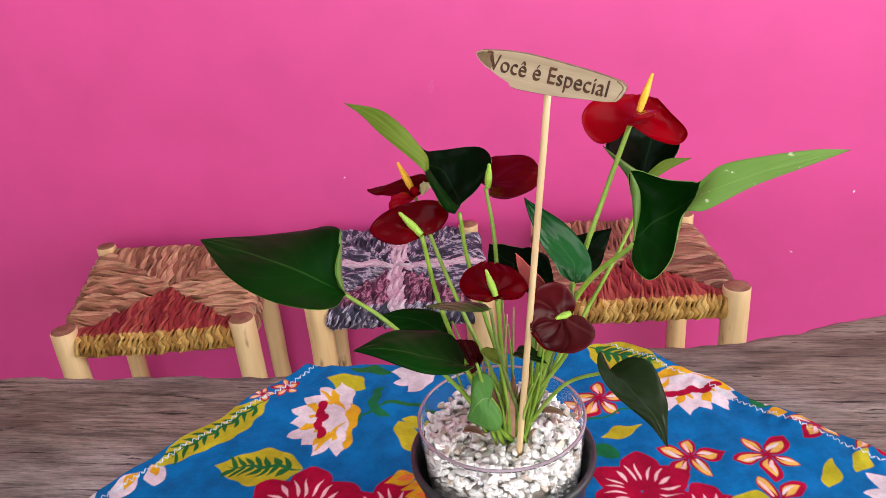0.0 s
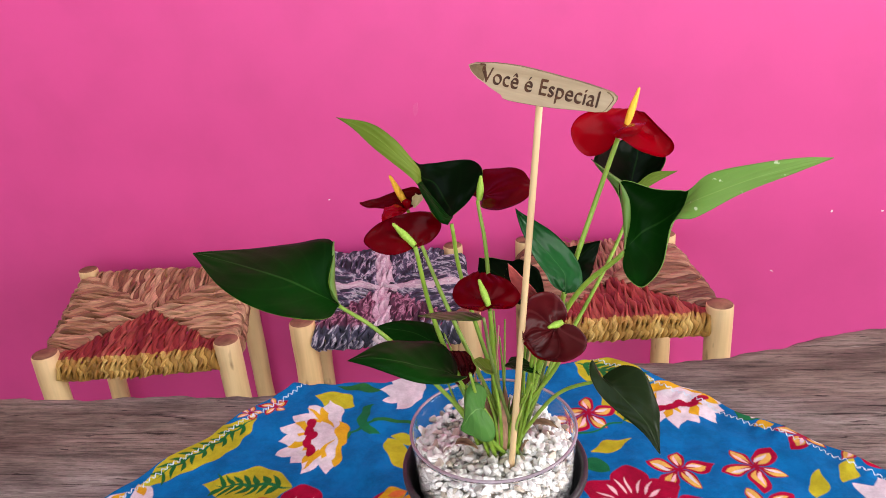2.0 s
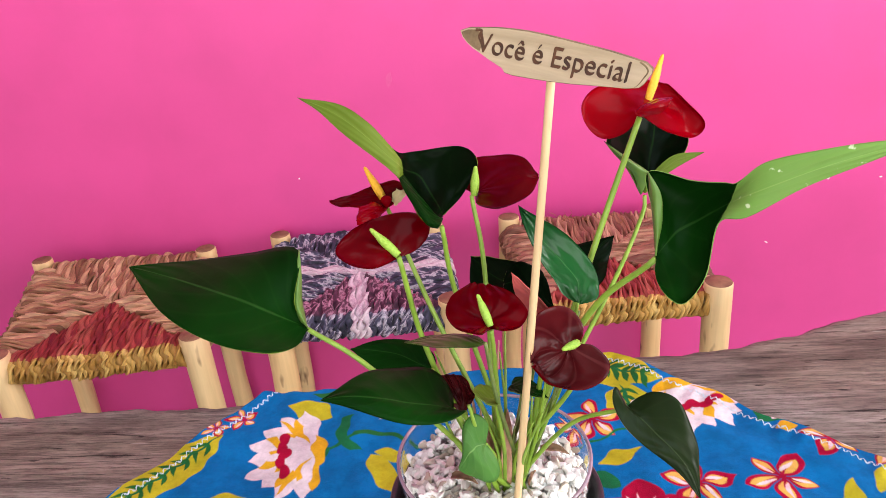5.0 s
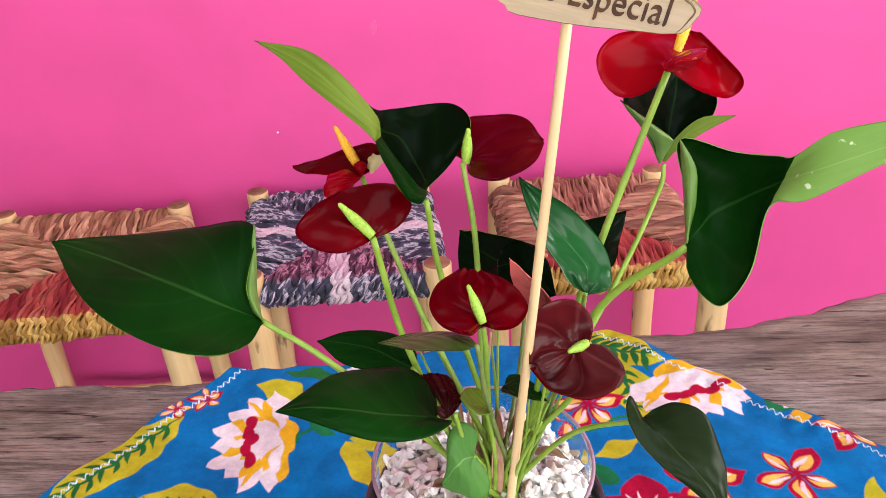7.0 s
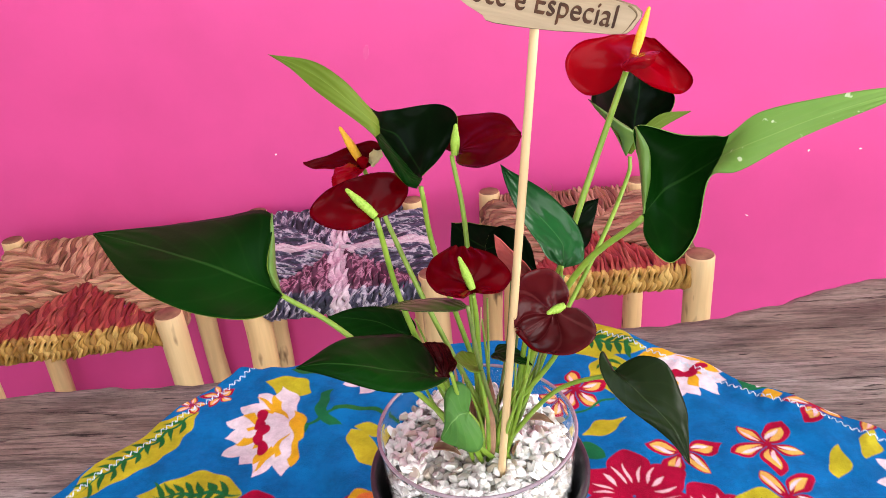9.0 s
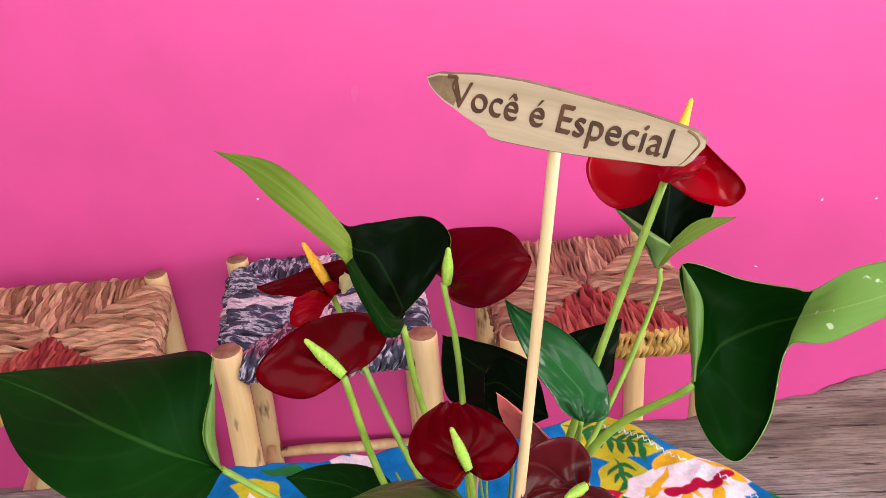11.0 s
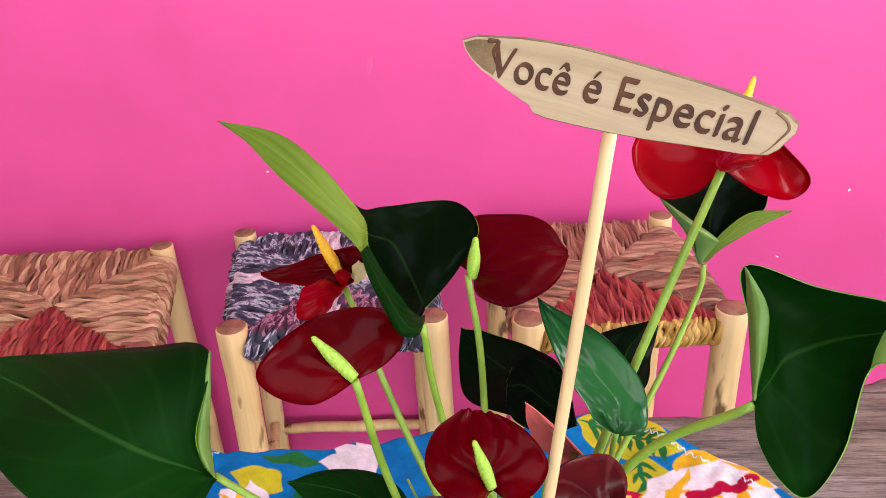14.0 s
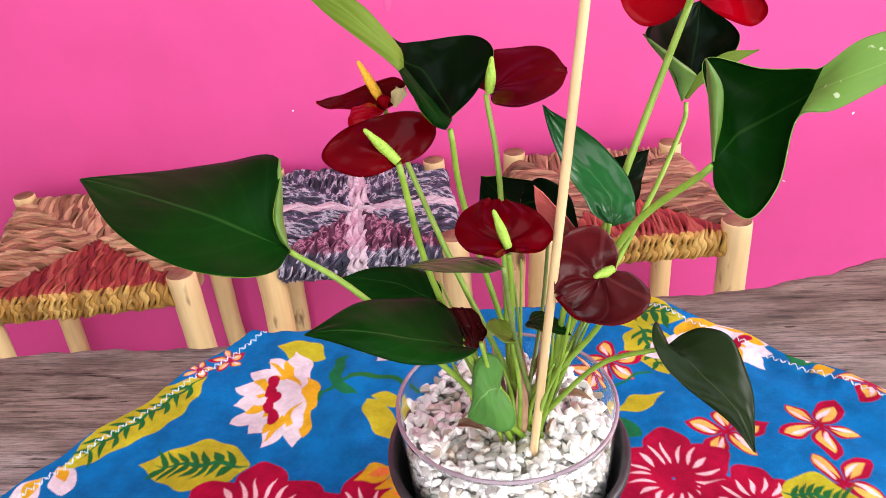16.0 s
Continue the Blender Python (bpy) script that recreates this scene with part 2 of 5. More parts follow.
SKEWER = mottled("bamboo_skewer", srgb(206, 174, 126), srgb(222, 194, 150), 40, 0.5, 0.15, 300, (1, 1, 0.05))
SIGN = mottled("pale_sign_wood", srgb(168, 148, 118), srgb(194, 174, 146), 30, 0.6, 0.2, 160, (0.25, 3, 3))
BURNT = mottled("burnt_lettering", srgb(44, 22, 12), srgb(96, 58, 32), 160, 0.7, 0.0)
BARK = mottled("sign_bark_edge", srgb(96, 78, 54), srgb(134, 112, 82), 120, 0.8, 0.4)
BLACK_PLASTIC = mottled("black_plastic", srgb(34, 34, 36), srgb(50, 50, 52), 30, 0.42, 0.15, 400)
THREAD = mottled("pale_thread", srgb(200, 206, 214), srgb(232, 234, 236), 300, 0.8, 0.0)
SOIL = mottled("potting_grit", srgb(150, 142, 130), srgb(190, 182, 170), 60, 0.9, 0.5)
CONCRETE = mottled("grey_cement_floor", srgb(128, 122, 116), srgb(150, 146, 140), 3, 0.8, 0.2, 60)
WHITE_PAINT = mottled("white_ceiling_paint", srgb(228, 226, 220), srgb(238, 236, 232), 2, 0.8, 0.1, 50)
GROUND = mottled("garden_ground", srgb(92, 96, 62), srgb(120, 116, 84), 2, 0.9, 0.4, 30)


def pebble_mat():
    n = Nodes("white_pebbles").put(Roughness=0.45)
    geo = n.add("ShaderNodeNewGeometry")
    tone = n.ramp(geo.outputs["Random Per Island"], (0.0, srgb(172, 170, 164)), (0.25, srgb(218, 217, 214)), (0.7, srgb(238, 238, 238)), (0.92, srgb(212, 204, 190)), (1.0, srgb(164, 152, 136)))
    n.colour(n.mix(tone, n.ramp(n.noise(160, 4), (0.3, grey(0.9)), (0.65, grey(1.0))), 0.6, "MULTIPLY"))
    return n.bump(n.noise(500, 3), 0.2, 0.001).mat


def glass_mat():
    n = Nodes("clear_pot_glass").put(Roughness=0.03, IOR=1.25)
    n.bsdf.inputs["Transmission Weight"].default_value = 1.0
    n.bsdf.inputs["Base Color"].default_value = (0.97, 0.95, 0.97, 1)
    return n.mat


RIM_GLASS = mottled("milky_rim", srgb(140, 122, 134), srgb(166, 148, 160), 40, 0.15, 0.0)
PEBBLE = pebble_mat()
GLASS = glass_mat()


def cloth_mat():
    n = Nodes("printed_cotton").put(Roughness=0.85, Specular_IOR_Level=0.12)
    at = n.add("ShaderNodeVertexColor")
    at.layer_name = "print"
    fade = n.mix(n.ramp(n.noise(26, 6, 0.7), (0.38, grey(0.74)), (0.6, grey(1.06))), n.ramp(n.noise(160, 4, 0.7), (0.36, grey(0.92)), (0.6, grey(1.02))), 1.0, "MULTIPLY")
    weave = n.noise(900, 2, 0.5)
    col = n.mix(at.outputs[0], fade, 1.0, "MULTIPLY")
    n.colour(n.mix(col, n.ramp(weave, (0.35, grey(0.85)), (0.6, grey(1.0))), 0.3, "MULTIPLY"))
    return n.bump(n.mix(weave, n.noise(60, 6, 0.65), 0.7), 0.55, 0.003).mat


CLOTH = cloth_mat()


# ---- mesh helpers ----
def finish(name, bm, mats, parent=None, label="", smooth=True):
    bmesh.ops.recalc_face_normals(bm, faces=bm.faces[:])
    return raw(name, bm, mats, parent, label, smooth)


def raw(name, bm, mats, parent=None, label="", smooth=True):
    me = bpy.data.meshes.new(name)
    bm.to_mesh(me)
    bm.free()
    for m in mats if isinstance(mats, (list, tuple)) else (mats,):
        me.materials.append(m)
    if smooth:
        me.polygons.foreach_set("use_smooth", [True] * len(me.polygons))
    ob = new(name, me)
    if parent is not None:
        ob.parent = parent
    if label:
        tagged(ob, label)
    return ob


def part(name, bm, material, parent, label="", smooth=True):
    return finish(name, bm, material, parent, label, smooth)


def empty(name, label, category, group="", at=(0, 0, 0)):
    ob = new(name)
    ob.empty_display_size = 0.05
    tagged(ob, label, category, group)
    return ob


def box(bm, lo, hi, bevel=0.0):
    made = bmesh.ops.create_cube(bm, size=1)
    c = [(a + b) / 2 for a, b in zip(lo, hi)]
    s = [b - a for a, b in zip(lo, hi)]
    bmesh.ops.transform(bm, verts=made["verts"], matrix=Matrix.Translation(c) @ Matrix.Diagonal((*s, 1)))
    if bevel:
        es = list({e for v in made["verts"] for e in v.link_edges})
        bmesh.ops.bevel(bm, geom=es, offset=bevel, segments=2, affect="EDGES", profile=0.6)
    return bm


def spline(points, steps):
    """A smooth curve through the points."""
    p = [Vector(q) for q in points]
    p = [2 * p[0] - p[1]] + p + [2 * p[-1] - p[-2]]
    out = []
    for i in range(1, len(p) - 2):
        for k in range(steps):
            t = k / steps
            out.append(0.5 * (2 * p[i] + (p[i + 1] - p[i - 1]) * t + (2 * p[i - 1] - 5 * p[i] + 4 * p[i + 1] - p[i + 2]) * t * t
                              + (3 * p[i] - p[i - 1] - 3 * p[i + 1] + p[i + 2]) * t ** 3))
    out.append(p[-2])
    return out


def tube(bm, path, radius, sides=10, flat=1.0, twist=0.0, cap_mat=None):
    """A tube along the path. radius: a number or a function of 0..1; flat: squash of one axis; twist: turns along it."""
    rings, n = [], len(path)
    up = None
    for i, p in enumerate(path):
        d = (path[min(i + 1, n - 1)] - path[max(i - 1, 0)]).normalized()
        if up is None:
            up = Vector((0.3, 0.2, 1)) if abs(d.z) < 0.9 else Vector((1, 0.2, 0))
        a = (up - d * up.dot(d)).normalized()
        up = a
        b = d.cross(a)
        r = radius(i / (n - 1)) if callable(radius) else radius
        turn = twist * 2 * math.pi * i / (n - 1)
        ring = []
        for k in range(sides):
            w = 2 * math.pi * k / sides
            x, y = math.cos(w) * r, math.sin(w) * r * flat
            x, y = x * math.cos(turn) - y * math.sin(turn), x * math.sin(turn) + y * math.cos(turn)
            ring.append(bm.verts.new(p + a * x + b * y))
        rings.append(ring)
    uvl = bm.loops.layers.uv.verify()
    run = [0.0]
    for p0, p1 in zip(path, path[1:]):
        run.append(run[-1] + (p1 - p0).length)
    for i, (r0, r1) in enumerate(zip(rings, rings[1:])):
        for k in range(sides):
            f = bm.faces.new((r0[k], r0[(k + 1) % sides], r1[(k + 1) % sides], r1[k]))
            for l, uv in zip(f.loops, ((run[i], k / sides), (run[i], (k + 1) / sides), (run[i + 1], (k + 1) / sides), (run[i + 1], k / sides))):
                l[uvl].uv = uv
    bm.faces.new(rings[0][::-1])
    top = bm.faces.new(rings[-1])
    if cap_mat is not None:
        top.material_index = cap_mat
    return bm


def lathe(bm, profile, centre, sides=96):
    rings = []
    for r, z in profile:
        rings.append([bm.verts.new((centre[0] + r * math.cos(2 * math.pi * k / sides), centre[1] + r * math.sin(2 * math.pi * k / sides), z)) for k in range(sides)])
    for a, b in zip(rings, rings[1:]):
        for k in range(sides):
            bm.faces.new((a[k], a[(k + 1) % sides], b[(k + 1) % sides], b[k]))
    return rings


# ---- setting ----
def plain(name, lo, hi, mat, label, kind="structure", bevel=0.0):
    ob = finish(name, box(bmesh.new(), lo, hi, bevel), mat, None, "", False)
    return tagged(ob, label, name.split("_")[0], "", kind)


plain("wall_north", (-3.2, WALL_Y, FLOOR), (3.5, WALL_Y + 0.15, CEIL), WALL, "bright pink painted plaster wall behind the stools")
SOUTH = -3.2
plain("wall_west", (-3.35, SOUTH, FLOOR), (-3.2, WALL_Y + 0.15, CEIL), WHITE_PAINT, "white painted plaster side wall")
bm = bmesh.new()
box(bm, (-3.2, SOUTH, FLOOR), (-2.0, SOUTH + 0.14, CEIL))
box(bm, (2.8, SOUTH, FLOOR), (3.5, SOUTH + 0.14, CEIL))
box(bm, (-2.0, SOUTH, 2.15), (2.8, SOUTH + 0.14, CEIL))
tagged(finish("wall_south", bm, WHITE_PAINT, None, "", False), "white wall with a wide doorway open to the garden", "wall", "", "structure")
bm = bmesh.new()
box(bm, (3.38, SOUTH + 0.14, FLOOR), (3.5, -0.7, CEIL))
box(bm, (3.38, 1.1, FLOOR), (3.5, WALL_Y, CEIL))
box(bm, (3.38, -0.7, 2.3), (3.5, 1.1, CEIL))
box(bm, (3.38, -0.7, FLOOR), (3.5, 1.1, 0.7))
tagged(finish("wall_east", bm, WHITE_PAINT, None, "", False), "white side wall with an open window", "wall", "", "structure")
plain("floor", (-3.35, SOUTH, FLOOR - 0.1), (3.5, WALL_Y + 0.15, FLOOR), CONCRETE, "grey smoothed cement floor")
bm = bmesh.new()
box(bm, (-3.35, SOUTH, CEIL), (3.5, -0.35, CEIL + 0.12))
box(bm, (-3.35, 1.05, CEIL), (3.5, WALL_Y + 0.15, CEIL + 0.12))
box(bm, (-3.35, -0.35, CEIL), (-0.35, 1.05, CEIL + 0.12))
box(bm, (2.15, -0.35, CEIL), (3.5, 1.05, CEIL + 0.12))
tagged(finish("ceiling", bm, WHITE_PAINT, None, "", False), "white painted ceiling with an open skylight", "ceiling", "", "structure")
plain("ground", (-400, -400, FLOOR - 0.35), (400, 400, FLOOR - 0.12), GROUND, "grass and earth outside")


# chips and scratches in the paint
def wall_chip(x, z, w, h, turn, label):
    bm = bmesh.new()
    n = 9
    vs = [bm.verts.new((w * math.cos(2 * math.pi * k / n) * random.uniform(0.6, 1.1), 0, h * math.sin(2 * math.pi * k / n) * random.uniform(0.6, 1.1))) for k in range(n)]
    made = bmesh.ops.extrude_face_region(bm, geom=[bm.faces.new(vs)])
    bmesh.ops.translate(bm, verts=[v for v in made["geom"] if isinstance(v, bmesh.types.BMVert)], vec=(0, 0.004, 0))
    ob = finish("wall_chip", bm, WHITE_PAINT, None, "", False)
    ob.matrix_world = pose(x, WALL_Y - 0.0016, z, 0, turn, 0)
    return tagged(ob, label, "wall chip", "chips in the wall paint", "structure")


wall_chip(-0.366, 0.697, 0.0022, 0.0022, 0, "small white chip in the pink paint")
wall_chip(0.78, 0.632, 0.002, 0.0035, 20, "small white chip in the pink paint")
wall_chip(0.888, 0.629, 0.0035, 0.0018, 0, "small white chip in the pink paint")
wall_chip(0.665, 0.485, 0.004, 0.0012, 20, "short white scratch in the pink paint")

SMUDGE = mottled("pale_pink_smudge", srgb(210, 82, 146), srgb(205, 74, 140), 60, 0.6, 0.1)
smudge = wall_chip(-0.143, 0.904, 0.007, 0.016, 15, "pale smudge on the pink paint")
smudge.data.materials[0] = SMUDGE

# ---- table ----
EDGE_X = [-1.3, -0.9, -0.63, -0.43, -0.25, -0.1, 0.05, 0.185, 0.345, 0.435, 0.472, 0.502, 0.556, 0.75, 1.4]
EDGE_Y = [0.85, 0.857, 0.863, 0.868, 0.873, 0.884, 0.909, 0.932, 0.956, 0.978, 0.995, 1.012, 1.027, 1.05, 1.08]
TOP = 0.757


def table_edge(x):
    return np.interp(x, EDGE_X, EDGE_Y) + 0.003 * np.sin(x * 31 + 1) + 0.0016 * np.sin(x * 83 + 0.4) + 0.0012 * np.sin(x * 171)


def build_table():
    table = empty("rustic_table", "thick weathered grey wooden slab table with a natural wavy edge", "table")
    nx, ny = 300, 80
    xs = np.linspace(-1.3, 1.4, nx + 1)
    verts, faces = [], []
    for i, x in enumerate(xs):
        back, front = float(table_edge(x)), 0.14 + 0.012 * math.sin(x * 9) + 0.004 * math.sin(x * 37)
        for j in range(ny + 1):
            s = j / ny
            y = front + (back - front) * s
            z = TOP + 0.0016 * noise.noise((x * 3, y * 26, 1)) + 0.0007 * noise.noise((x * 9, y * 90, 5))
            rim = min(s, 1 - s) * (back - front)
            if rim < 0.010:
                z -= 0.006 * (1 - rim / 0.010) ** 2
            verts.append((x, y, z))
        for y, z in ((back + 0.003, TOP - 0.022), (back - 0.004, TOP - 0.046), (back - 0.02, TOP - 0.058), (front + 0.02, TOP - 0.058), (front + 0.002, TOP - 0.04), (front - 0.004, TOP - 0.02)):
            verts.append((x, y + 0.004 * noise.noise((x * 14, z * 40, 2)), z))
    m = ny + 7
    for i in range(nx):
        for j in range(m):
            a, b = i * m + j, i * m + (j + 1) % m
            faces.append((a, a + m, b + m, b))
    faces.append(tuple(range(m)))
    faces.append(tuple(nx * m + k for k in range(m))[::-1])
    me = bpy.data.meshes.new("tabletop")
    me.from_pydata(verts, [], faces)
    me.polygons.foreach_set("use_smooth", [True] * len(me.polygons))
    me.materials.append(TABLE_WOOD)
    top = new("tabletop", me)
    top.parent = table
    for x in (-0.95, 1.05):
        for y in (0.28, 0.72):
            part("leg", box(bmesh.new(), (x - 0.05, y - 0.05, FLOOR), (x + 0.05, y + 0.05, TOP - 0.05), 0.008), TABLE_WOOD, table, "", False)
    return table


build_table()

# ---- printed cloth ----
CORNER = np.array((-0.044, 1.143)) + 0.008 * (np.array((-0.56, -0.83)) / np.hypot(0.56, 0.83) + np.array((0.772, -0.635)) / np.hypot(0.772, 0.635))
ALONG_L = np.array((-0.56, -0.83)) / np.hypot(0.56, 0.83)
ALONG_R = np.array((0.772, -0.635)) / np.hypot(0.772, 0.635)


def cloth_print(x, y, p, q):
    """The printed colours at places of the cloth; p runs down its left hem, q down its right one."""
    blue = np.array(srgb(0, 100, 160)[:3])
    col = np.tile(blue, (len(x), 1))
    wx = x + 0.0016 * np.sin(y * 210 + x * 90)
    wy = y + 0.0016 * np.sin(x * 190 - y * 70)
    C = {k: np.array(srgb(*v)[:3]) for k, v in dict(white=(214, 202, 208), yellow=(208, 160, 30), red=(158, 4, 50), lime=(176, 168, 36), green=(22, 104, 60), deep=(30, 96, 44),
         pink=(236, 190, 196), orange=(226, 120, 60), straw=(216, 172, 84)).items()}

    def paint(found, name):
        col[found] = C[name]

    def near(cx, cy, reach):
        return np.nonzero((np.abs(wx - cx) < reach) & (np.abs(wy - cy) < reach))[0]

    def local(cx, cy, deg, reach):
        a, ids = radians(deg), near(cx, cy, reach)
        dx, dy = wx[ids] - cx, wy[ids] - cy
        return ids, dx * math.cos(a) + dy * math.sin(a), -dx * math.sin(a) + dy * math.cos(a)

    def petal(cx, cy, length, width, deg, fat=0.75):
        ids, a, b = local(cx, cy, deg, length + width)
        t = np.clip(a / length, 0, 1)
        return ids[(a > 0) & (a < length) & (np.abs(b) < width * np.sin(math.pi * t ** fat))]

    def oval(cx, cy, rx, ry, deg=0):
        ids, a, b = local(cx, cy, deg, rx + ry)
        return ids[(a / rx) ** 2 + (b / ry) ** 2 < 1]

    def star(cx, cy, size, deg, n=5):
        for k in range(n):
            d = deg + k * 360 / n
            s = size * (1.0 + 0.12 * math.sin(k * 2.3 + deg))
            paint(petal(cx, cy, s, s * 0.27, d, 1.15), "red")
        for k in range(n):
            d = deg + k * 360 / n
            ca, sa = math.cos(radians(d)), math.sin(radians(d))
            paint(petal(cx + ca * size * 0.12, cy + sa * size * 0.12, size * 0.74, size * 0.17, d, 1.15), "straw")
            ox, oy = -sa * size * 0.07, ca * size * 0.07
            paint(petal(cx + ca * size * 0.2 + ox, cy + sa * size * 0.2 + oy, size * 0.56, size * 0.06, d - 2, 0.85), "pink" if k % 2 else "white")
            paint(petal(cx, cy, size * 0.5, size * 0.03, d, 0.6), "red")
        paint(oval(cx, cy, size * 0.1, size * 0.1), "red")

    def lily(cx, cy, size, deg, n=9, spread=150):
        for ring, (scale, name) in enumerate(((1.0, "white"), (0.74, "yellow"), (0.62, "white"))):
            for k in range(n):
                d = deg - spread / 2 + spread * (k + 0.5 * (ring % 2)) / (n - 1)
                s = size * scale * (0.9 + 0.14 * math.sin(k * 3.1 + ring))
                paint(petal(cx, cy, s, size * (0.17 if ring == 0 else 0.14) * scale, d, 1.35), name)
            if ring == 1:
                paint(oval(cx, cy, size * 0.2, size * 0.36, deg), "yellow")
        ca, sa = math.cos(radians(deg)), math.sin(radians(deg))
        for k in range(5):
            w = (k - 2) * 0.16 * size
            paint(oval(cx + ca * size * (0.36 + 0.05 * (k % 2)) - sa * w, cy + sa * size * (0.36 + 0.05 * (k % 2)) + ca * w, size * 0.075, size * 0.12, deg), "red")
        for k in (-1, 1):
            paint(petal(cx - sa * 0.15 * size * k, cy + ca * 0.15 * size * k, size * 0.75, size * 0.05, deg + k * 52, 1.1), "yellow")

    def rose(cx, cy, size):
        for k in range(6):
            d = 30 + k * 60
            paint(oval(cx + 0.55 * size * math.cos(radians(d)), cy + 0.55 * size * math.sin(radians(d)), size * 0.52, size * 0.40, d), "red")
        for k in range(6):
            d = 30 + k * 60
            for w in (-14, 4, 18):
                ca, sa = math.cos(radians(d + w)), math.sin(radians(d + w))
                paint(petal(cx + ca * size * 0.35, cy + sa * size * 0.35, size * 0.42, size * 0.035, d + w * 1.6, 0.9), "pink")

    def big_leaf(cx, cy, length, width, deg, ribs=7):
        paint(petal(cx, cy, length, width, deg, 0.8), "lime")
        ca, sa = math.cos(radians(deg)), math.sin(radians(deg))
        paint(petal(cx, cy, length * 0.9, width * 0.09, deg), "green")
        for k in range(ribs):
            s = length * (0.12 + 0.74 * k / ribs)
            for side in (-1, 1):
                paint(petal(cx + ca * s, cy + sa * s, width * 0.72, width * 0.10, deg + side * 48, 0.7), "deep")

    def stroke(x0, y0, x1, y1, width, bend, name):
        a0, b0 = x1 - x0, y1 - y0
        length = math.hypot(a0, b0)
        ids, a, b = local(x0, y0, math.degrees(math.atan2(b0, a0)), length * 1.3)
        t = np.clip(a / length, 0, 1)
        paint(ids[(a > 0) & (a < length) & (np.abs(b - bend * np.sin(math.pi * t)) < width)], name)

    # stems and small leaves first, flowers above
    stroke(-0.115, 0.775, -0.07, 0.80, 0.0022, 0.008, "green")
    stroke(-0.10, 0.83, -0.085, 0.775, 0.0065, -0.010, "green")
    stroke(-0.09, 0.80, -0.03, 0.79, 0.0035, 0.006, "deep")
    paint(oval(-0.122, 0.772, 0.012, 0.009, 30), "green")
    paint(petal(-0.07, 0.772, 0.075, 0.013, -58, 0.9), "lime")
    paint(petal(-0.066, 0.775, 0.05, 0.008, -20, 0.9), "lime")
    paint(petal(-0.118, 0.832, 0.06, 0.017, 158, 0.9), "lime")
    paint(petal(-0.09, 0.865, 0.06, 0.008, 172, 0.9), "deep")
    for a, b in ((150, 0.055), (175, 0.06), (200, 0.055), (230, 0.05), (125, 0.045)):
        paint(petal(-0.035, 0.862, b, 0.011, a, 1.2), "white")
    lily(-0.131, 0.777, 0.078, 190, 9, 165)
    big_leaf(-0.16, 0.686, 0.098, 0.030, 178)
    big_leaf(-0.236, 0.806, 0.16, 0.027, 234, 9)
    for x0, y0, s, d in ((-0.345, 0.70, 0.04, 220), (-0.355, 0.675, 0.05, 190), (-0.34, 0.675, 0.045, 260), (-0.37, 0.655, 0.05, 240), (-0.33, 0.69, 0.04, 300)):
        paint(petal(x0, y0, s, 0.013, d, 1.1), "white")
        paint(petal(x0, y0, s * 0.6, 0.006, d, 1.1), "yellow")
    star(-0.222, 0.836, 0.019, 40)
    star(-0.247, 0.818, 0.017, 10)
    rose(-0.145, 0.628, 0.058)
    rose(-0.055, 0.618, 0.055)
    for x0, y0, d in ((-0.032, 0.682, 205), (-0.012, 0.672, 200), (-0.005, 0.655, 190)):
        paint(petal(x0, y0, 0.036, 0.009, d, 0.85), "yellow")
        paint(petal(x0, y0, 0.026, 0.004, d, 0.85), "orange")
    # beside and behind the pot
    big_leaf(0.155, 0.925, 0.105, 0.034, -28, 7)
    big_leaf(0.20, 0.875, 0.085, 0.026, -80, 5)
    lily(0.262, 0.862, 0.082, -72, 9, 150)
    stroke(0.33, 0.812, 0.385, 0.80, 0.008, 0.004, "green")
    paint(petal(0.345, 0.808, 0.022, 0.004, 25), "white")
    paint(petal(0.365, 0.80, 0.02, 0.004, 25), "white")
    star(0.163, 0.812, 0.036, 20)
    star(0.249, 0.717, 0.036, 14)
    star(0.327, 0.722, 0.037, 52)
    star(0.392, 0.776, 0.032, 20)
    star(0.322, 0.658, 0.036, 40)
    star(0.438, 0.752, 0.030, 5)
    stroke(0.10, 0.775, 0.20, 0.80, 0.0016, -0.008, "green")
    paint(petal(0.162, 0.747, 0.048, 0.010, 25, 0.9), "lime")
    paint(petal(0.15, 0.735, 0.035, 0.010, -35, 0.9), "green")
    paint(petal(0.375, 0.678, 0.04, 0.009, 70, 0.9), "lime")
    paint(petal(0.408, 0.70, 0.04, 0.010, 60, 0.9), "lime")
    paint(petal(0.345, 0.792, 0.02, 0.008, 10, 0.9), "yellow")
    for d in range(0, 360, 45):
        paint(petal(0.445, 0.67, 0.04, 0.011, d, 1.2), "white")
    rose(0.196, 0.668, 0.050)
    rose(0.255, 0.632, 0.046)
    big_leaf(0.272, 0.652, 0.06, 0.022, -10)
    # the rest of the cloth, towards the front hem
    for k in range(46):
        cx, cy = random.uniform(-0.55, 0.72), random.uniform(0.16, 0.58)
        kind = k % 5
        if kind == 0:
            rose(cx, cy, 0.05)
        elif kind in (1, 2):
            star(cx, cy, 0.036, random.uniform(0, 70))
        elif kind == 3:
            lily(cx, cy, 0.075, random.uniform(0, 360))
        else:
            big_leaf(cx, cy, 0.09, 0.028, random.uniform(0, 360))
    # zigzag seam along both hems
    for s, r in ((q, p), (p, q)):
        zig = np.abs(((r / 0.0075) % 1.0) - 0.5) * 2
        seam = np.abs(s - 0.0135 - 0.0045 * (zig - 0.5)) < 0.00075
        col[seam] = np.array(srgb(196, 214, 228)[:3])
    return col


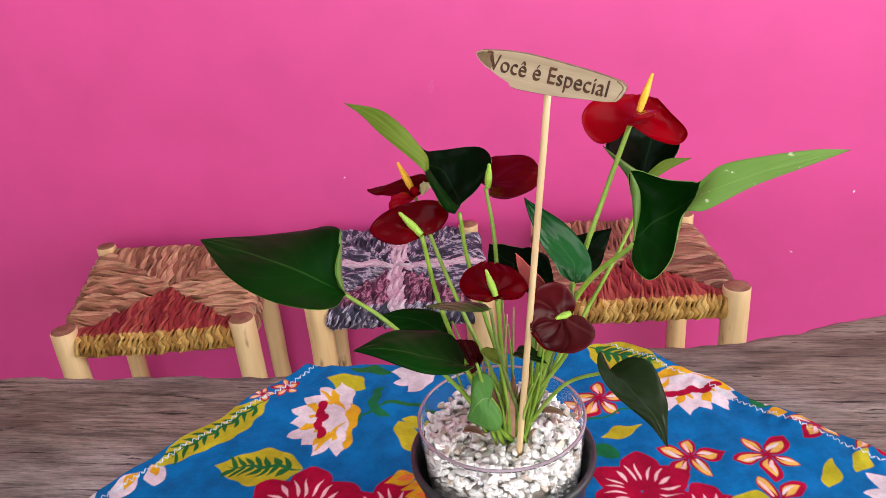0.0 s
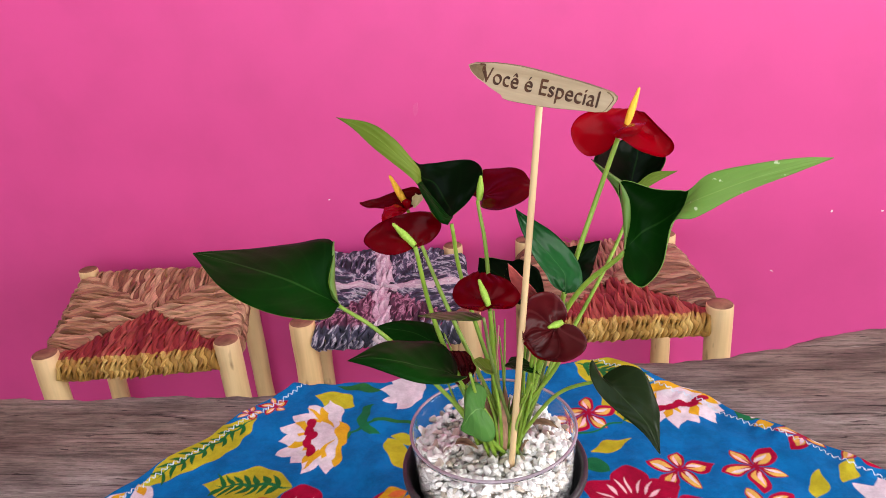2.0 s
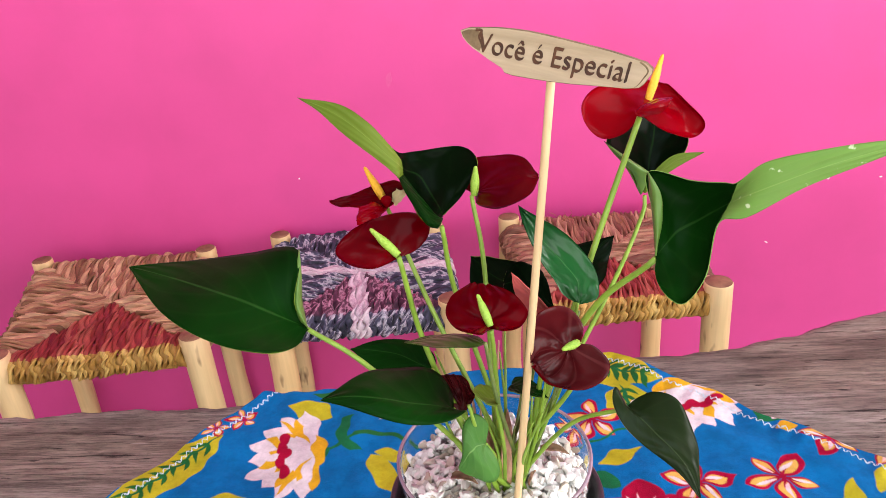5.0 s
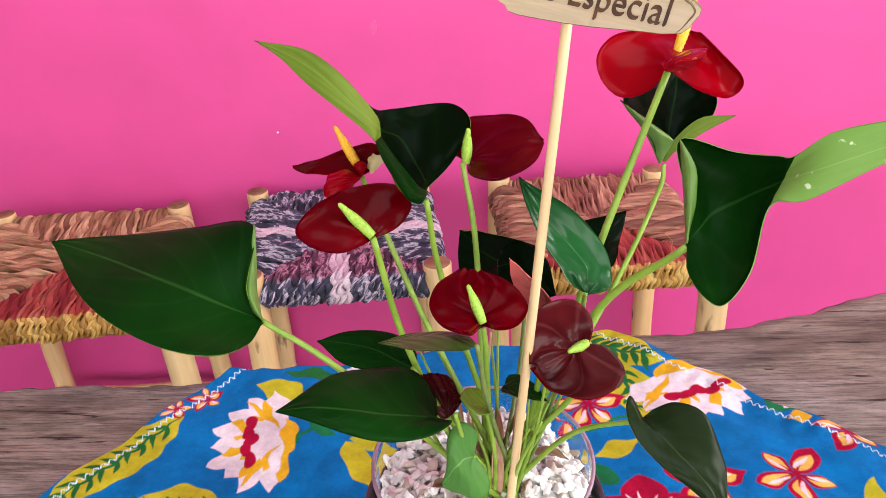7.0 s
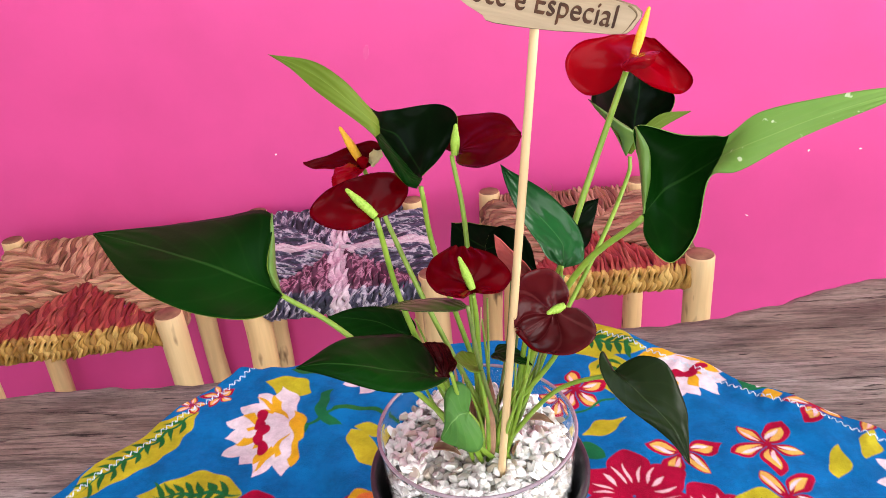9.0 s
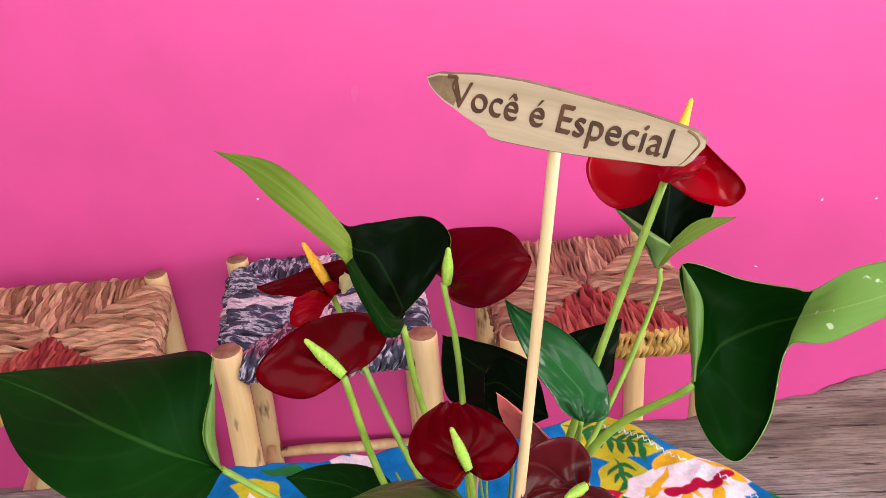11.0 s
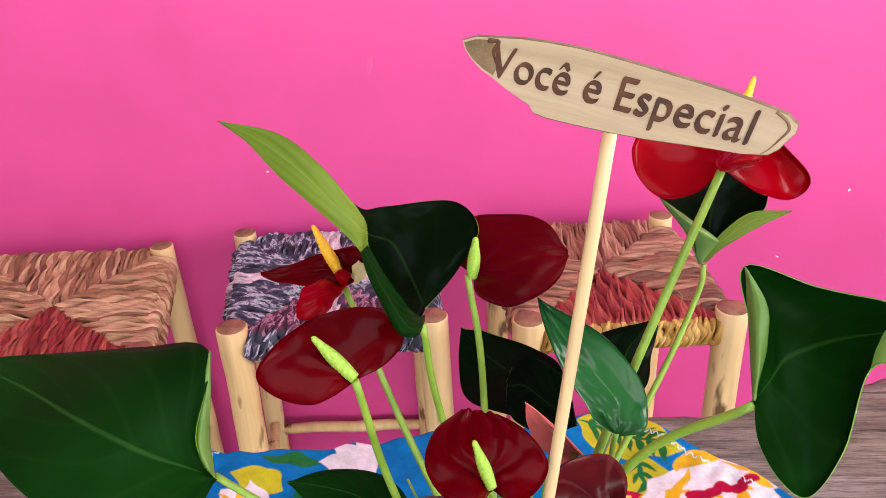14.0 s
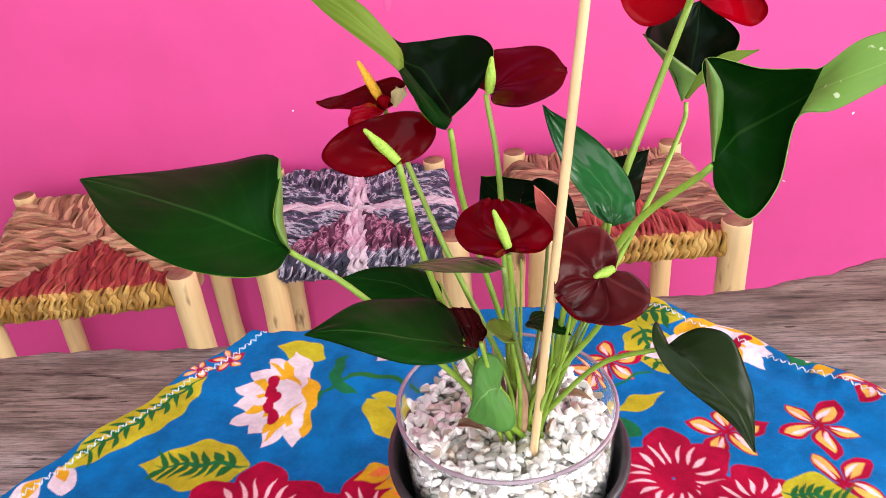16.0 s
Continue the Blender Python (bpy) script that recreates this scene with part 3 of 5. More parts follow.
def build_cloth():
    n = 860
    size = 0.78
    g = np.linspace(0, size, n + 1)
    p, q = [a.ravel() for a in np.meshgrid(g, g, indexing="ij")]
    bow = 0.010 * np.sin(np.clip(q / 0.5, 0, 1) * 3.14) * np.exp(-p / 0.10) * 0.6
    x = CORNER[0] + p * ALONG_L[0] + q * ALONG_R[0]
    y = CORNER[1] + p * ALONG_L[1] + q * ALONG_R[1] + bow
    # the hems are not quite straight
    x = x + 0.0025 * np.sin(p * 46) * np.exp(-q / 0.03) + 0.0030 * np.sin(q * 58 + 1) * np.exp(-p / 0.03)
    y = y + 0.0020 * np.sin(q * 75) * np.exp(-p / 0.03)
    col = 0
    for k, (dx, dy) in enumerate(((0.3, 0.1), (-0.1, 0.3), (-0.3, -0.1), (0.1, -0.3))):
        random.seed(11)
        col = col + 0.25 * cloth_print(x + dx * 0.0013, y + dy * 0.0013, p, q)
    z = np.full_like(x, TOP + 0.0078)
    z += 0.0018 * np.sin(x * 38 + 3 * np.sin(y * 11)) * np.sin(y * 31 + 1.2 * np.sin(x * 17)) + 0.0009 * np.sin(x * 120 + 40 * y + 2 * np.sin(y * 23)) * np.sin(y * 97 + 2 * np.sin(x * 31)) + 0.0018 * np.sin((x + 0.7 * y) * 75 + 3 * np.sin(x * 13)) * np.sin((y - x) * 22)
    # folded hem, puckered along the right side
    z += 0.0012 * (q < 0.0145) + 0.0012 * (p < 0.0145)
    z += 0.0022 * np.exp(-((p - 0.018) / 0.012) ** 2) * (0.6 + 0.6 * np.sin(q * 210 + 2 * np.sin(q * 60)))
    z += 0.0009 * np.exp(-((q - 0.02) / 0.012) ** 2) * np.sin(p * 260)
    # over the back edge of the table it falls
    over = y - (table_edge(x) - 0.004)
    r = 0.012
    arc = np.clip(over, 0, r * math.pi / 2)
    fall = np.clip(over - r * math.pi / 2, 0, None)
    on = over > 0
    y = np.where(on, y - over + r * np.sin(arc / r) + 0.006 * np.clip(fall * 8, 0, 1) * np.sin(x * 60), y)
    z = np.where(on, z - r * (1 - np.cos(arc / r)) - fall, z)
    me = bpy.data.meshes.new("tablecloth")
    i = np.arange(n * (n + 1)).reshape(n, n + 1)[:, :-1].ravel()
    quads = np.stack([i, i + 1, i + n + 2, i + n + 1], 1)
    me.vertices.add(len(x))
    me.vertices.foreach_set("co", np.stack([x, y, z], 1).ravel())
    me.loops.add(4 * len(quads))
    me.loops.foreach_set("vertex_index", quads.ravel())
    me.polygons.add(len(quads))
    me.polygons.foreach_set("loop_start", np.arange(len(quads)) * 4)
    me.polygons.foreach_set("use_smooth", np.ones(len(quads), bool))
    me.update(calc_edges=True)
    layer = me.color_attributes.new("print", "FLOAT_COLOR", "POINT")
    layer.data.foreach_set("color", np.concatenate([col, np.ones((len(x), 1))], 1).ravel())
    me.materials.append(CLOTH)
    ob = new("tablecloth", me)
    return tagged(ob, "blue cotton tablecloth printed with large bright flowers and leaves", "tablecloth")


build_cloth()


# ---- stools ----
def post(bm, foot, top, r, seed):
    path = [Vector(foot).lerp(Vector(top), k / 14) for k in range(15)]
    for k, v in enumerate(path):
        v.x += 0.0022 * noise.noise((k * 0.4, seed, 0))
        v.y += 0.0022 * noise.noise((k * 0.4, seed, 9))
    tip = path[-1].copy()
    path[-1] = tip - Vector((0, 0, 0.003))
    path.append(tip)
    def radius(t):
        return (r + 0.0012 * noise.noise((t * 6, seed, 3))) * (0.93 if t > 0.999 else 1.0)
    return tube(bm, path, radius, 20, 1.0, 0.0, 1)


def strand(a, inner, out, z, wide, seed, two_tone=False):
    """One rush cord over a rail: from below the rail up, over it and in to the diagonal."""
    rnd = random.Random(seed)
    j = lambda s: Vector((rnd.uniform(-s, s), rnd.uniform(-s, s), rnd.uniform(-s, s)))
    up = Vector((0, 0, 1))
    base = Vector((a.x, a.y, z))
    end = Vector((inner.x, inner.y, z - 0.002)) + j(0.002)
    pts = [base - out * 0.012 - up * 0.040, base + out * 0.010 - up * 0.036 + j(0.002), base + out * 0.017 - up * 0.020 + j(0.0015),
           base + out * 0.013 - up * 0.004 + j(0.0015), base - out * 0.004 + up * 0.005 + j(0.001)]
    length = (end - base).length
    steps = max(1, int(length / 0.05))
    for k in range(1, steps + 1):
        pts.append((base - out * 0.004 + up * 0.005).lerp(end, k / steps) + up * 0.002 * math.sin(math.pi * k / steps) + j(0.0012))
    path = spline(pts, 8)
    bm = bmesh.new()
    turns = (length + 0.06) / 0.085 * rnd.uniform(0.85, 1.1)
    phase = rnd.uniform(0, 6)
    ends = lambda s: wide * (0.45 if s < 0.02 or s > 0.985 else 1.0 + 0.1 * math.sin(s * 19 + phase))
    tube(bm, path, ends, 8, 0.42, turns)
    # the cord's top, inward of the rail, takes the second colour
    if two_tone:
        for f in bm.faces:
            if (f.calc_center_median() - base).dot(out) < 0.006 and f.calc_center_median().z > z - 0.012:
                f.material_index = 1
    return bm


def stool(tops, seat_z, count, mats, label, label_seat, seed, pale=()):
    """tops: the four post tops, front left, front right, back right, back left."""
    thing = empty("woven_stool", label, "stool", "stools along the wall")
    tops = [Vector(t) for t in tops]
    mid = sum(tops, Vector()) / 4
    for k, t in enumerate(tops):
        foot = Vector((t.x + (t.x - mid.x) * 0.05, t.y + (t.y - mid.y) * 0.02, FLOOR))
        part("leg", post(bmesh.new(), foot, t, 0.0255 if k < 2 else 0.0225, seed + k * 7), [PALE, END], thing)
    for k in range(4):
        a, b = tops[k], tops[(k + 1) % 4]
        for h in (0.085 + 0.03 * (k % 2), 0.30 + 0.025 * (k % 2)):
            s = (h - FLOOR) / (a.z - FLOOR)
            p0, p1 = [Vector((t.x + (t.x - mid.x) * 0.05 * (1 - s), t.y + (t.y - mid.y) * 0.02 * (1 - s), h - 0.02)) for t in (a, b)]
            if h < 0.2:
                part("rung", tube(bmesh.new(), [p0.lerp(p1, i / 8) + Vector((0, 0, 0.002 * math.sin(i * 1.7 + seed))) for i in range(9)], lambda t: 0.011 + 0.002 * math.sin(t * 3.14), 12), PALE, thing)
    seat = part("seat", tube(bmesh.new(), [mid + Vector((0, 0, seat_z - mid.z - 0.022)), mid + Vector((0, 0, seat_z - mid.z - 0.006))], 0.06, 24), mats[0], thing, label_seat)
    for k in range(4):
        a, b = tops[k].copy(), tops[(k + 1) % 4].copy()
        a.z = b.z = seat_z
        along = (b - a).normalized()
        out = Vector((along.y, -along.x, 0))
        rail = part("rail", tube(bmesh.new(), [a - Vector((0, 0, 0.018)), b - Vector((0, 0, 0.018))], 0.012, 10), PALE, thing)
        centre = Vector((mid.x, mid.y, seat_z))
        length = (b - a).length
        wide = length * 0.88 / count * 0.98
        for i in range(count):
            t = 0.06 + 0.88 * (i + 0.5) / count
            inner = (a.lerp(centre, 2 * t) if t < 0.5 else b.lerp(centre, 2 - 2 * t)) - out * 0.004
            body = mats[1] if i in pale else mats[0]
            look_of = [mats[3], mats[2]] if k == 0 and i not in pale else [body]
            part("cord", strand(a.lerp(b, t), inner, out, seat_z, wide, seed * 991 + k * 101 + i, len(look_of) > 1), look_of, seat)
    rnd = random.Random(seed)
    for i in range(26 if mats[0] is not RAG_DARK else 5):
        k = rnd.choice((0, 1, 2, 2, 2, 3))
        a, b = tops[k].copy(), tops[(k + 1) % 4].copy()
        a.z = b.z = seat_z
        p = a.lerp(b, rnd.uniform(0.1, 0.9)).lerp(Vector((mid.x, mid.y, seat_z)), rnd.uniform(0.0, 0.25)) + Vector((0, 0, 0.006))
        d = Vector((rnd.gauss(0, 1), rnd.gauss(0, 1), rnd.uniform(0.3, 1.4))).normalized() * rnd.uniform(0.012, 0.03)
        bend = Vector((rnd.gauss(0, 1), rnd.gauss(0, 1), 0)) * 0.005
        part("loose_fibre", tube(bmesh.new(), spline([p, p + d * 0.5 + bend, p + d], 4), lambda t: 0.0006 - 0.0003 * t, 5), STRAW_GOLD if mats[0] is not RAG_DARK else THREAD, seat)
    return thing


stool([(-0.852, 1.291, 0.562), (-0.498, 1.337, 0.562), (-0.592, 1.700, 0.562), (-0.968, 1.680, 0.562)], 0.541, 32, [STRAW, STRAW, STRAW_RED, STRAW_GOLD],
      "pale peeled-wood stool with rush seat, red at its front", "twisted rush cords woven in four triangles", 3)
stool([(-0.350, 1.370, 0.582), (-0.022, 1.398, 0.582), (-0.078, 1.728, 0.582), (-0.420, 1.712, 0.582)], 0.561, 26, [RAG_DARK, RAG_PALE, RAG_PLUM, RAG_DARK],
      "pale wooden stool with seat woven from navy and white rags", "dark rag cords with pale bands crossing in the middle", 17, (11, 12, 13))
stool([(0.132, 1.347, 0.607), (0.452, 1.372, 0.607), (0.408, 1.706, 0.607), (0.092, 1.692, 0.607)], 0.586, 31, [STRAW_ROSE, STRAW_ROSE, STRAW_RED, STRAW_GOLD],
      "pale peeled-wood stool with a rosy and red rush seat", "twisted rush cords woven in four triangles", 31)


# ---- pot ----
POT = (0.0635, 0.604)
RIM = 0.905


def build_pot():
    pot = empty("flower_pot", "round clear bowl of white pebbles set in a black plastic pot", "flower pot")
    bm = bmesh.new()
    z0, zr = TOP + 0.0085, 0.872
    lathe(bm, [(0.001, z0), (0.060, z0), (0.064, z0 + 0.004), (0.0755, zr - 0.014), (0.0765, zr - 0.011), (0.0798, zr - 0.010), (0.0812, zr - 0.006), (0.0812, zr - 0.002),
               (0.0795, zr), (0.0765, zr - 0.001), (0.0745, zr - 0.010), (0.0715, zr - 0.032), (0.066, zr - 0.060), (0.001, zr - 0.061)], (POT[0], POT[1] - 0.003))
    part("outer_pot", bm, BLACK_PLASTIC, pot, "black plastic outer pot with a thick lip")
    bm = bmesh.new()
    lathe(bm, [(0.001, 0.814), (0.060, 0.814), (0.066, 0.818), (0.0695, 0.845), (0.0712, RIM - 0.004), (0.0722, RIM - 0.002), (0.0722, RIM), (0.0712, RIM + 0.0008), (0.0700, RIM - 0.001),
               (0.0692, RIM - 0.005), (0.0675, 0.845), (0.064, 0.821), (0.001, 0.819)], POT)
    bowl = part("bowl", bm, GLASS, pot, "clear glass bowl with a rounded rim")
    bowl.visible_shadow = False
    bm = bmesh.new()
    lathe(bm, [(0.0714 + 0.0013 * math.cos(2 * math.pi * k / 10), RIM + 0.0012 + 0.0013 * math.sin(2 * math.pi * k / 10)) for k in range(11)], POT)
    bmesh.ops.remove_doubles(bm, verts=bm.verts[:], dist=0.00001)
    part("rim", bm, RIM_GLASS, pot, "thick milky rim of the bowl")
    bm = bmesh.new()
    lathe(bm, [(0.001, 0.822), (0.057, 0.822), (0.0605, 0.845), (0.0615, 0.878), (0.001, 0.886)], POT, 48)
    part("soil", bm, SOIL, pot, "pale gritty soil under the pebbles")
    return pot


build_pot()


def pebble_shapes():
    shapes = []
    for k in range(10):
        bm = bmesh.new()
        bmesh.ops.create_icosphere(bm, subdivisions=2, radius=1.0)
        rnd = random.Random(k)
        cuts = [(Vector((rnd.gauss(0, 1), rnd.gauss(0, 1), rnd.gauss(0, 1))).normalized(), rnd.uniform(0.5, 0.8)) for _ in range(9)]
        for v in bm.verts:
            for d, s in cuts:
                over = v.co.dot(d) - s
                if over > 0:
                    v.co -= d * over * 0.97
        shapes.append((np.array([v.co[:] for v in bm.verts]), np.array([[v.index for v in f.verts] for f in bm.faces])))
        bm.free()
    return shapes


def build_pebbles():
    rnd = random.Random(5)
    shapes, vs, fs, base = pebble_shapes(), [], [], 0

    def drop(x, y, z, size):
        nonlocal base
        v, f = rnd.choice(shapes)
        s = np.array((rnd.uniform(0.85, 1.5), rnd.uniform(0.65, 1.0), rnd.uniform(0.5, 0.8))) * size
        m = np.array(Euler((rnd.gauss(0, 0.5), rnd.gauss(0, 0.5), rnd.uniform(0, 6.3))).to_matrix())
        vs.append((v * s) @ m.T + np.array((x, y, z)))
        fs.append(f + base)
        base += len(v)

    for layer, (z, count) in enumerate(((0.884, 320), (0.8880, 360), (0.8915, 340))):
        for _ in range(count):
            r, w = 0.0655 * math.sqrt(rnd.random()), rnd.uniform(0, 2 * math.pi)
            dome = 0.006 * (1 - (r / 0.066) ** 2) + 0.0025 * math.sin(5 * w + 3) * r / 0.066
            drop(POT[0] + r * math.cos(w), POT[1] + r * math.sin(w), z + dome, rnd.uniform(0.0031, 0.0055))
    for k in range(950):
        w = rnd.uniform(0, 2 * math.pi)
        z = rnd.uniform(0.825, 0.886)
        r = 0.0612 + 0.0035 * (z - 0.825) / 0.06 + rnd.uniform(-0.0015, 0.0005)
        drop(POT[0] + r * math.cos(w), POT[1] + r * math.sin(w), z, rnd.uniform(0.0030, 0.0048))
    me = bpy.data.meshes.new("pebbles")
    me.from_pydata(np.concatenate(vs).tolist(), [], np.concatenate(fs).tolist())
    me.materials.append(PEBBLE)
    return tagged(new("pebbles", me), "small white and cream pebbles filling the bowl", "pebbles", "", "stuff")


build_pebbles()


# ---- sign on a skewer ----
def build_sign():
    sign = empty("wooden_sign", "pale wooden plaque with burnt lettering on a bamboo skewer", "sign")
    foot, top = Vector((0.0785, 0.568, 0.885)), Vector((0.1075, 0.5500, 1.209)) + Vector((0.0, 0.0045, 0.0))
    part("skewer", tube(bmesh.new(), [foot.lerp(top, k / 10) for k in range(11)], lambda t: 0.00265 - 0.0003 * t, 14), SKEWER, sign, "round bamboo skewer")
    u = Vector((0.9044, -0.3960, -0.1575)).normalized()
    v = Vector((0.1667, -0.0881, 0.9821))
    v = (v - u * v.dot(u)).normalized()
    n = u.cross(v)
    m = Matrix((u, v, n)).transposed().to_4x4()
    m.translation = Vector((0.0613, 0.5700, 1.2238))
    outline = [(0.0, 0.0), (0.0045, 0.0022), (0.0103, 0.0031), (0.019, 0.0047), (0.0277, 0.0055), (0.037, 0.0060), (0.0463, 0.0058), (0.058, 0.0053), (0.0697, 0.0046), (0.080, 0.0040), (0.0909, 0.0028),
               (0.0984, 0.0017), (0.1019, -0.0005), (0.1019, -0.0028), (0.1005, -0.0055), (0.0993, -0.0082), (0.0969, -0.0108), (0.090, -0.0125), (0.083, -0.0132), (0.075, -0.0142), (0.063, -0.0158),
               (0.0515, -0.0168), (0.040, -0.0174), (0.031, -0.0177), (0.0267, -0.0171), (0.0250, -0.0150), (0.0217, -0.0138), (0.0160, -0.0116), (0.0121, -0.0096), (0.0080, -0.0080), (0.0043, -0.0056), (0.0015, -0.003)]
    bm = bmesh.new()
    front = [bm.verts.new((x, y, 0.0013)) for x, y in outline]
    lip = [bm.verts.new((x + (0.05 - x) * -0.004, y * 1.03, 0.0006)) for x, y in outline]
    back = [bm.verts.new((x, y, -0.0016)) for x, y in outline]
    bm.faces.new(front)
    bm.faces.new(back[::-1])
    for a, b in ((front, lip), (lip, back)):
        for k in range(len(a)):
            f = bm.faces.new((a[k], b[k], b[(k + 1) % len(a)], a[(k + 1) % len(a)]))
            f.material_index = 1
    board = finish("board", bm, [SIGN, BARK], sign, "pale plank with a bark edge", False)
    board.matrix_basis = m
    # darker bark end
    bm = bmesh.new()
    end = [(0.0008, -0.0005), (0.0045, 0.0014), (0.0095, 0.0023), (0.0118, 0.0008), (0.0108, -0.0025), (0.0128, -0.0058), (0.0118, -0.0086), (0.008, -0.0072), (0.0043, -0.005), (0.0018, -0.0026)]
    f = bm.faces.new([bm.verts.new((x, y, 0.0015)) for x, y in end])
    ends = bmesh.ops.extrude_face_region(bm, geom=[f])
    bmesh.ops.translate(bm, verts=[q for q in ends["geom"] if isinstance(q, bmesh.types.BMVert)], vec=(0, 0, -0.0005))
    edge = finish("bark_patch", bm, BARK, sign, "grey-brown bark left on one end", False)
    edge.matrix_basis = m
    # burnt lines round both ends
    for ring, mat, r in (([(0.0955, 0.0018), (0.0985, 0.0002), (0.1000, -0.0022), (0.0986, -0.0055), (0.0968, -0.0090), (0.0950, -0.0112)], BARK, 0.0006),
                         ([(0.0088, 0.0020), (0.0122, 0.0022), (0.0108, -0.0010), (0.0122, -0.0045), (0.0136, -0.0088)], BURNT, 0.0009)):
        path = spline([Vector((x, y, 0.0011)) for x, y in ring], 6)
        burn = part("burnt_line", tube(bmesh.new(), path, lambda t: r * (1 - 0.6 * t), 8), mat, sign, "dark burnt line near the end")
        burn.matrix_basis = m
    curve = bpy.data.curves.new("lettering", "FONT")
    curve.body = "Você é Especial"
    curve.shear, curve.extrude, curve.offset, curve.space_character = 0.10, 0.02, -0.012, 1.03
    holder = bpy.data.objects.new("lettering", curve)
    scene.collection.objects.link(holder)
    bpy.context.view_layer.update()
    me = bpy.data.meshes.new_from_object(holder.evaluated_get(bpy.context.evaluated_depsgraph_get()))
    bpy.data.objects.remove(holder)
    pts = np.array([q.co[:] for q in me.vertices])
    polys = [tuple(f.vertices) for f in me.polygons]
    verts, faces = [], []
    for n_copy in range(6):
        # strokes of a broad nib held aslant
        shift = np.array((0.046, 0.050, 0.0)) * (n_copy / 5 - 0.5)
        faces += [tuple(len(verts) + v for v in f) for f in polys]
        verts += (pts + shift + np.array((0, 0, 0.002 * n_copy))).tolist()
    lo, hi = pts[:, 0].min(), pts[:, 0].max()
    k, ky = 0.0800 / (hi - lo), 0.0152
    place = []
    for x, y, z in verts:
        x = (x - lo) * k + 0.0114
        place.append((x, y * ky - 0.0088 - 0.0006 * (x / 0.09), 0.0013 + (z + 0.02) * 0.012))
    me = bpy.data.meshes.new("lettering")
    me.from_pydata(place, [], faces)
    me.materials.append(BURNT)
    text = new("lettering", me)
    text.parent = sign
    text.matrix_basis = m
    tagged(text, "dark brown burnt lettering")
    return sign


build_sign()

# ---- anthurium ----
plant = empty("anthurium_plant", "red anthurium with dark glossy heart-shaped leaves, planted in white pebbles", "plant")


def blade(name, base, tip, mid, left, right, mats, up=(0, -0.3, 1), lobe=0.22, shape="leaf", tip_left=None, tip_right=None, cup=0.12, droop=0.0, label="", ripple=0.004, seed=0, square=0.0, lobe_left=None):
    """A heart-shaped blade: its midrib runs base, mid, tip; left and right are the margins at its widest; tip_left and tip_right turn the
    two halves towards the tip."""
    base, tip, mid, left, right = [Vector(q) for q in (base, tip, mid, left, right)]
    ctrl = mid * 2 - (base + tip) * 0.5
    def rib(t):
        if t < 0:
            d = (ctrl - base) * 2
            return base + d * t
        return base * (1 - t) ** 2 + ctrl * 2 * t * (1 - t) + tip * t * t
    length = (mid - base).length + (tip - mid).length
    at = 0.32 if shape == "leaf" else 0.42
    lv, rv = left - rib(at), right - rib(at)
    # keep the side vectors square to the midrib
    d = (rib(at + 0.05) - rib(at - 0.05)).normalized()
    lv, rv = lv - d * lv.dot(d) * 0.7, rv - d * rv.dot(d) * 0.7
    wl, wr = lv.length, rv.length
    ld, rd = lv.normalized(), rv.normalized()
    le = Vector(tip_left).normalized() if tip_left else ld
    re = Vector(tip_right).normalized() if tip_right else rd
    nu, nv = 30, 11
    def grid_w(t, s):
        if shape == "ovate":
            return math.sin(math.pi * t ** 0.72) ** 1.05
        if shape == "leaf":
            w = (0.55 + 1.9 * t) * (1 - t) ** 1.15 / 0.744
            if s < 0 and square:
                w = w * (1 - square) + square * 1.36 * (1 - t) ** 0.86
            return w
        if t < 0.32:
            return 1 - 0.16 * ((0.32 - t) / 0.32) ** 2
        return math.sqrt(max(0.0, 1 - ((t - 0.32) / 0.68) ** 2)) * (1 - 0.12 * t ** 8)
    grid = []
    for i in range(nu + 1):
        t = i / nu
        row = []
        for j in range(-nv, nv + 1):
            s = j / nv
            a = abs(s)
            along = t - (lobe if s > 0 or lobe_left is None else lobe_left) * (1 - t) ** 2.2 * math.sin(math.pi * a * (0.70 if shape == "leaf" else 0.88))
            f = min(1.0, max(0.0, (t - 0.25) / 0.5))
            f = f * f * (3 - 2 * f)
            side = (ld.lerp(le, f) if s < 0 else rd.lerp(re, f)).normalized()
            w = grid_w(t, s)
            p = rib(along) + side * a * w * (wl if s < 0 else wr)
            row.append((p, t, s, w))
        grid.append(row)
    upv = Vector(up).normalized()
    def normal(i, j):
        a = grid[min(i + 1, nu)][j][0] - grid[max(i - 1, 0)][j][0]
        b = grid[i][min(j + 1, 2 * nv)][0] - grid[i][max(j - 1, 0)][0]
        n = a.cross(b)
        return n.normalized() if n.length > 1e-12 else upv
    c = normal(nu // 3, nv)
    sign = 1 if c.dot(upv) > 0 else -1
    wmax = (wl + wr) * 0.5
    pts = []
    for i in range(nu + 1):
        row = []
        for j in range(2 * nv + 1):
            p, t, s, w = grid[i][j]
            n = normal(i, j) * sign
            lift = cup * wmax * (s * s) * w - droop * length * t * t
            lift += ripple * (0.4 * noise.noise((t * 5 + seed, s * 3, seed * 2)) + 0.5 * (abs(s) ** 3) * math.sin(t * 17 + seed + s) * 0.6)
            row.append((p + c * sign * lift, n))
        pts.append(row)
    bm = bmesh.new()
    uvl = bm.loops.layers.uv.new("UVMap")
    thick = 0.00028
    layers = []
    for k in (1, -1):
        layers.append([[bm.verts.new(p + n * thick * k) for p, n in row] for row in pts])
    uvs = {}
    for k in range(2):
        for i in range(nu + 1):
            for j in range(2 * nv + 1):
                uvs[layers[k][i][j]] = (grid[i][j][1], grid[i][j][2])
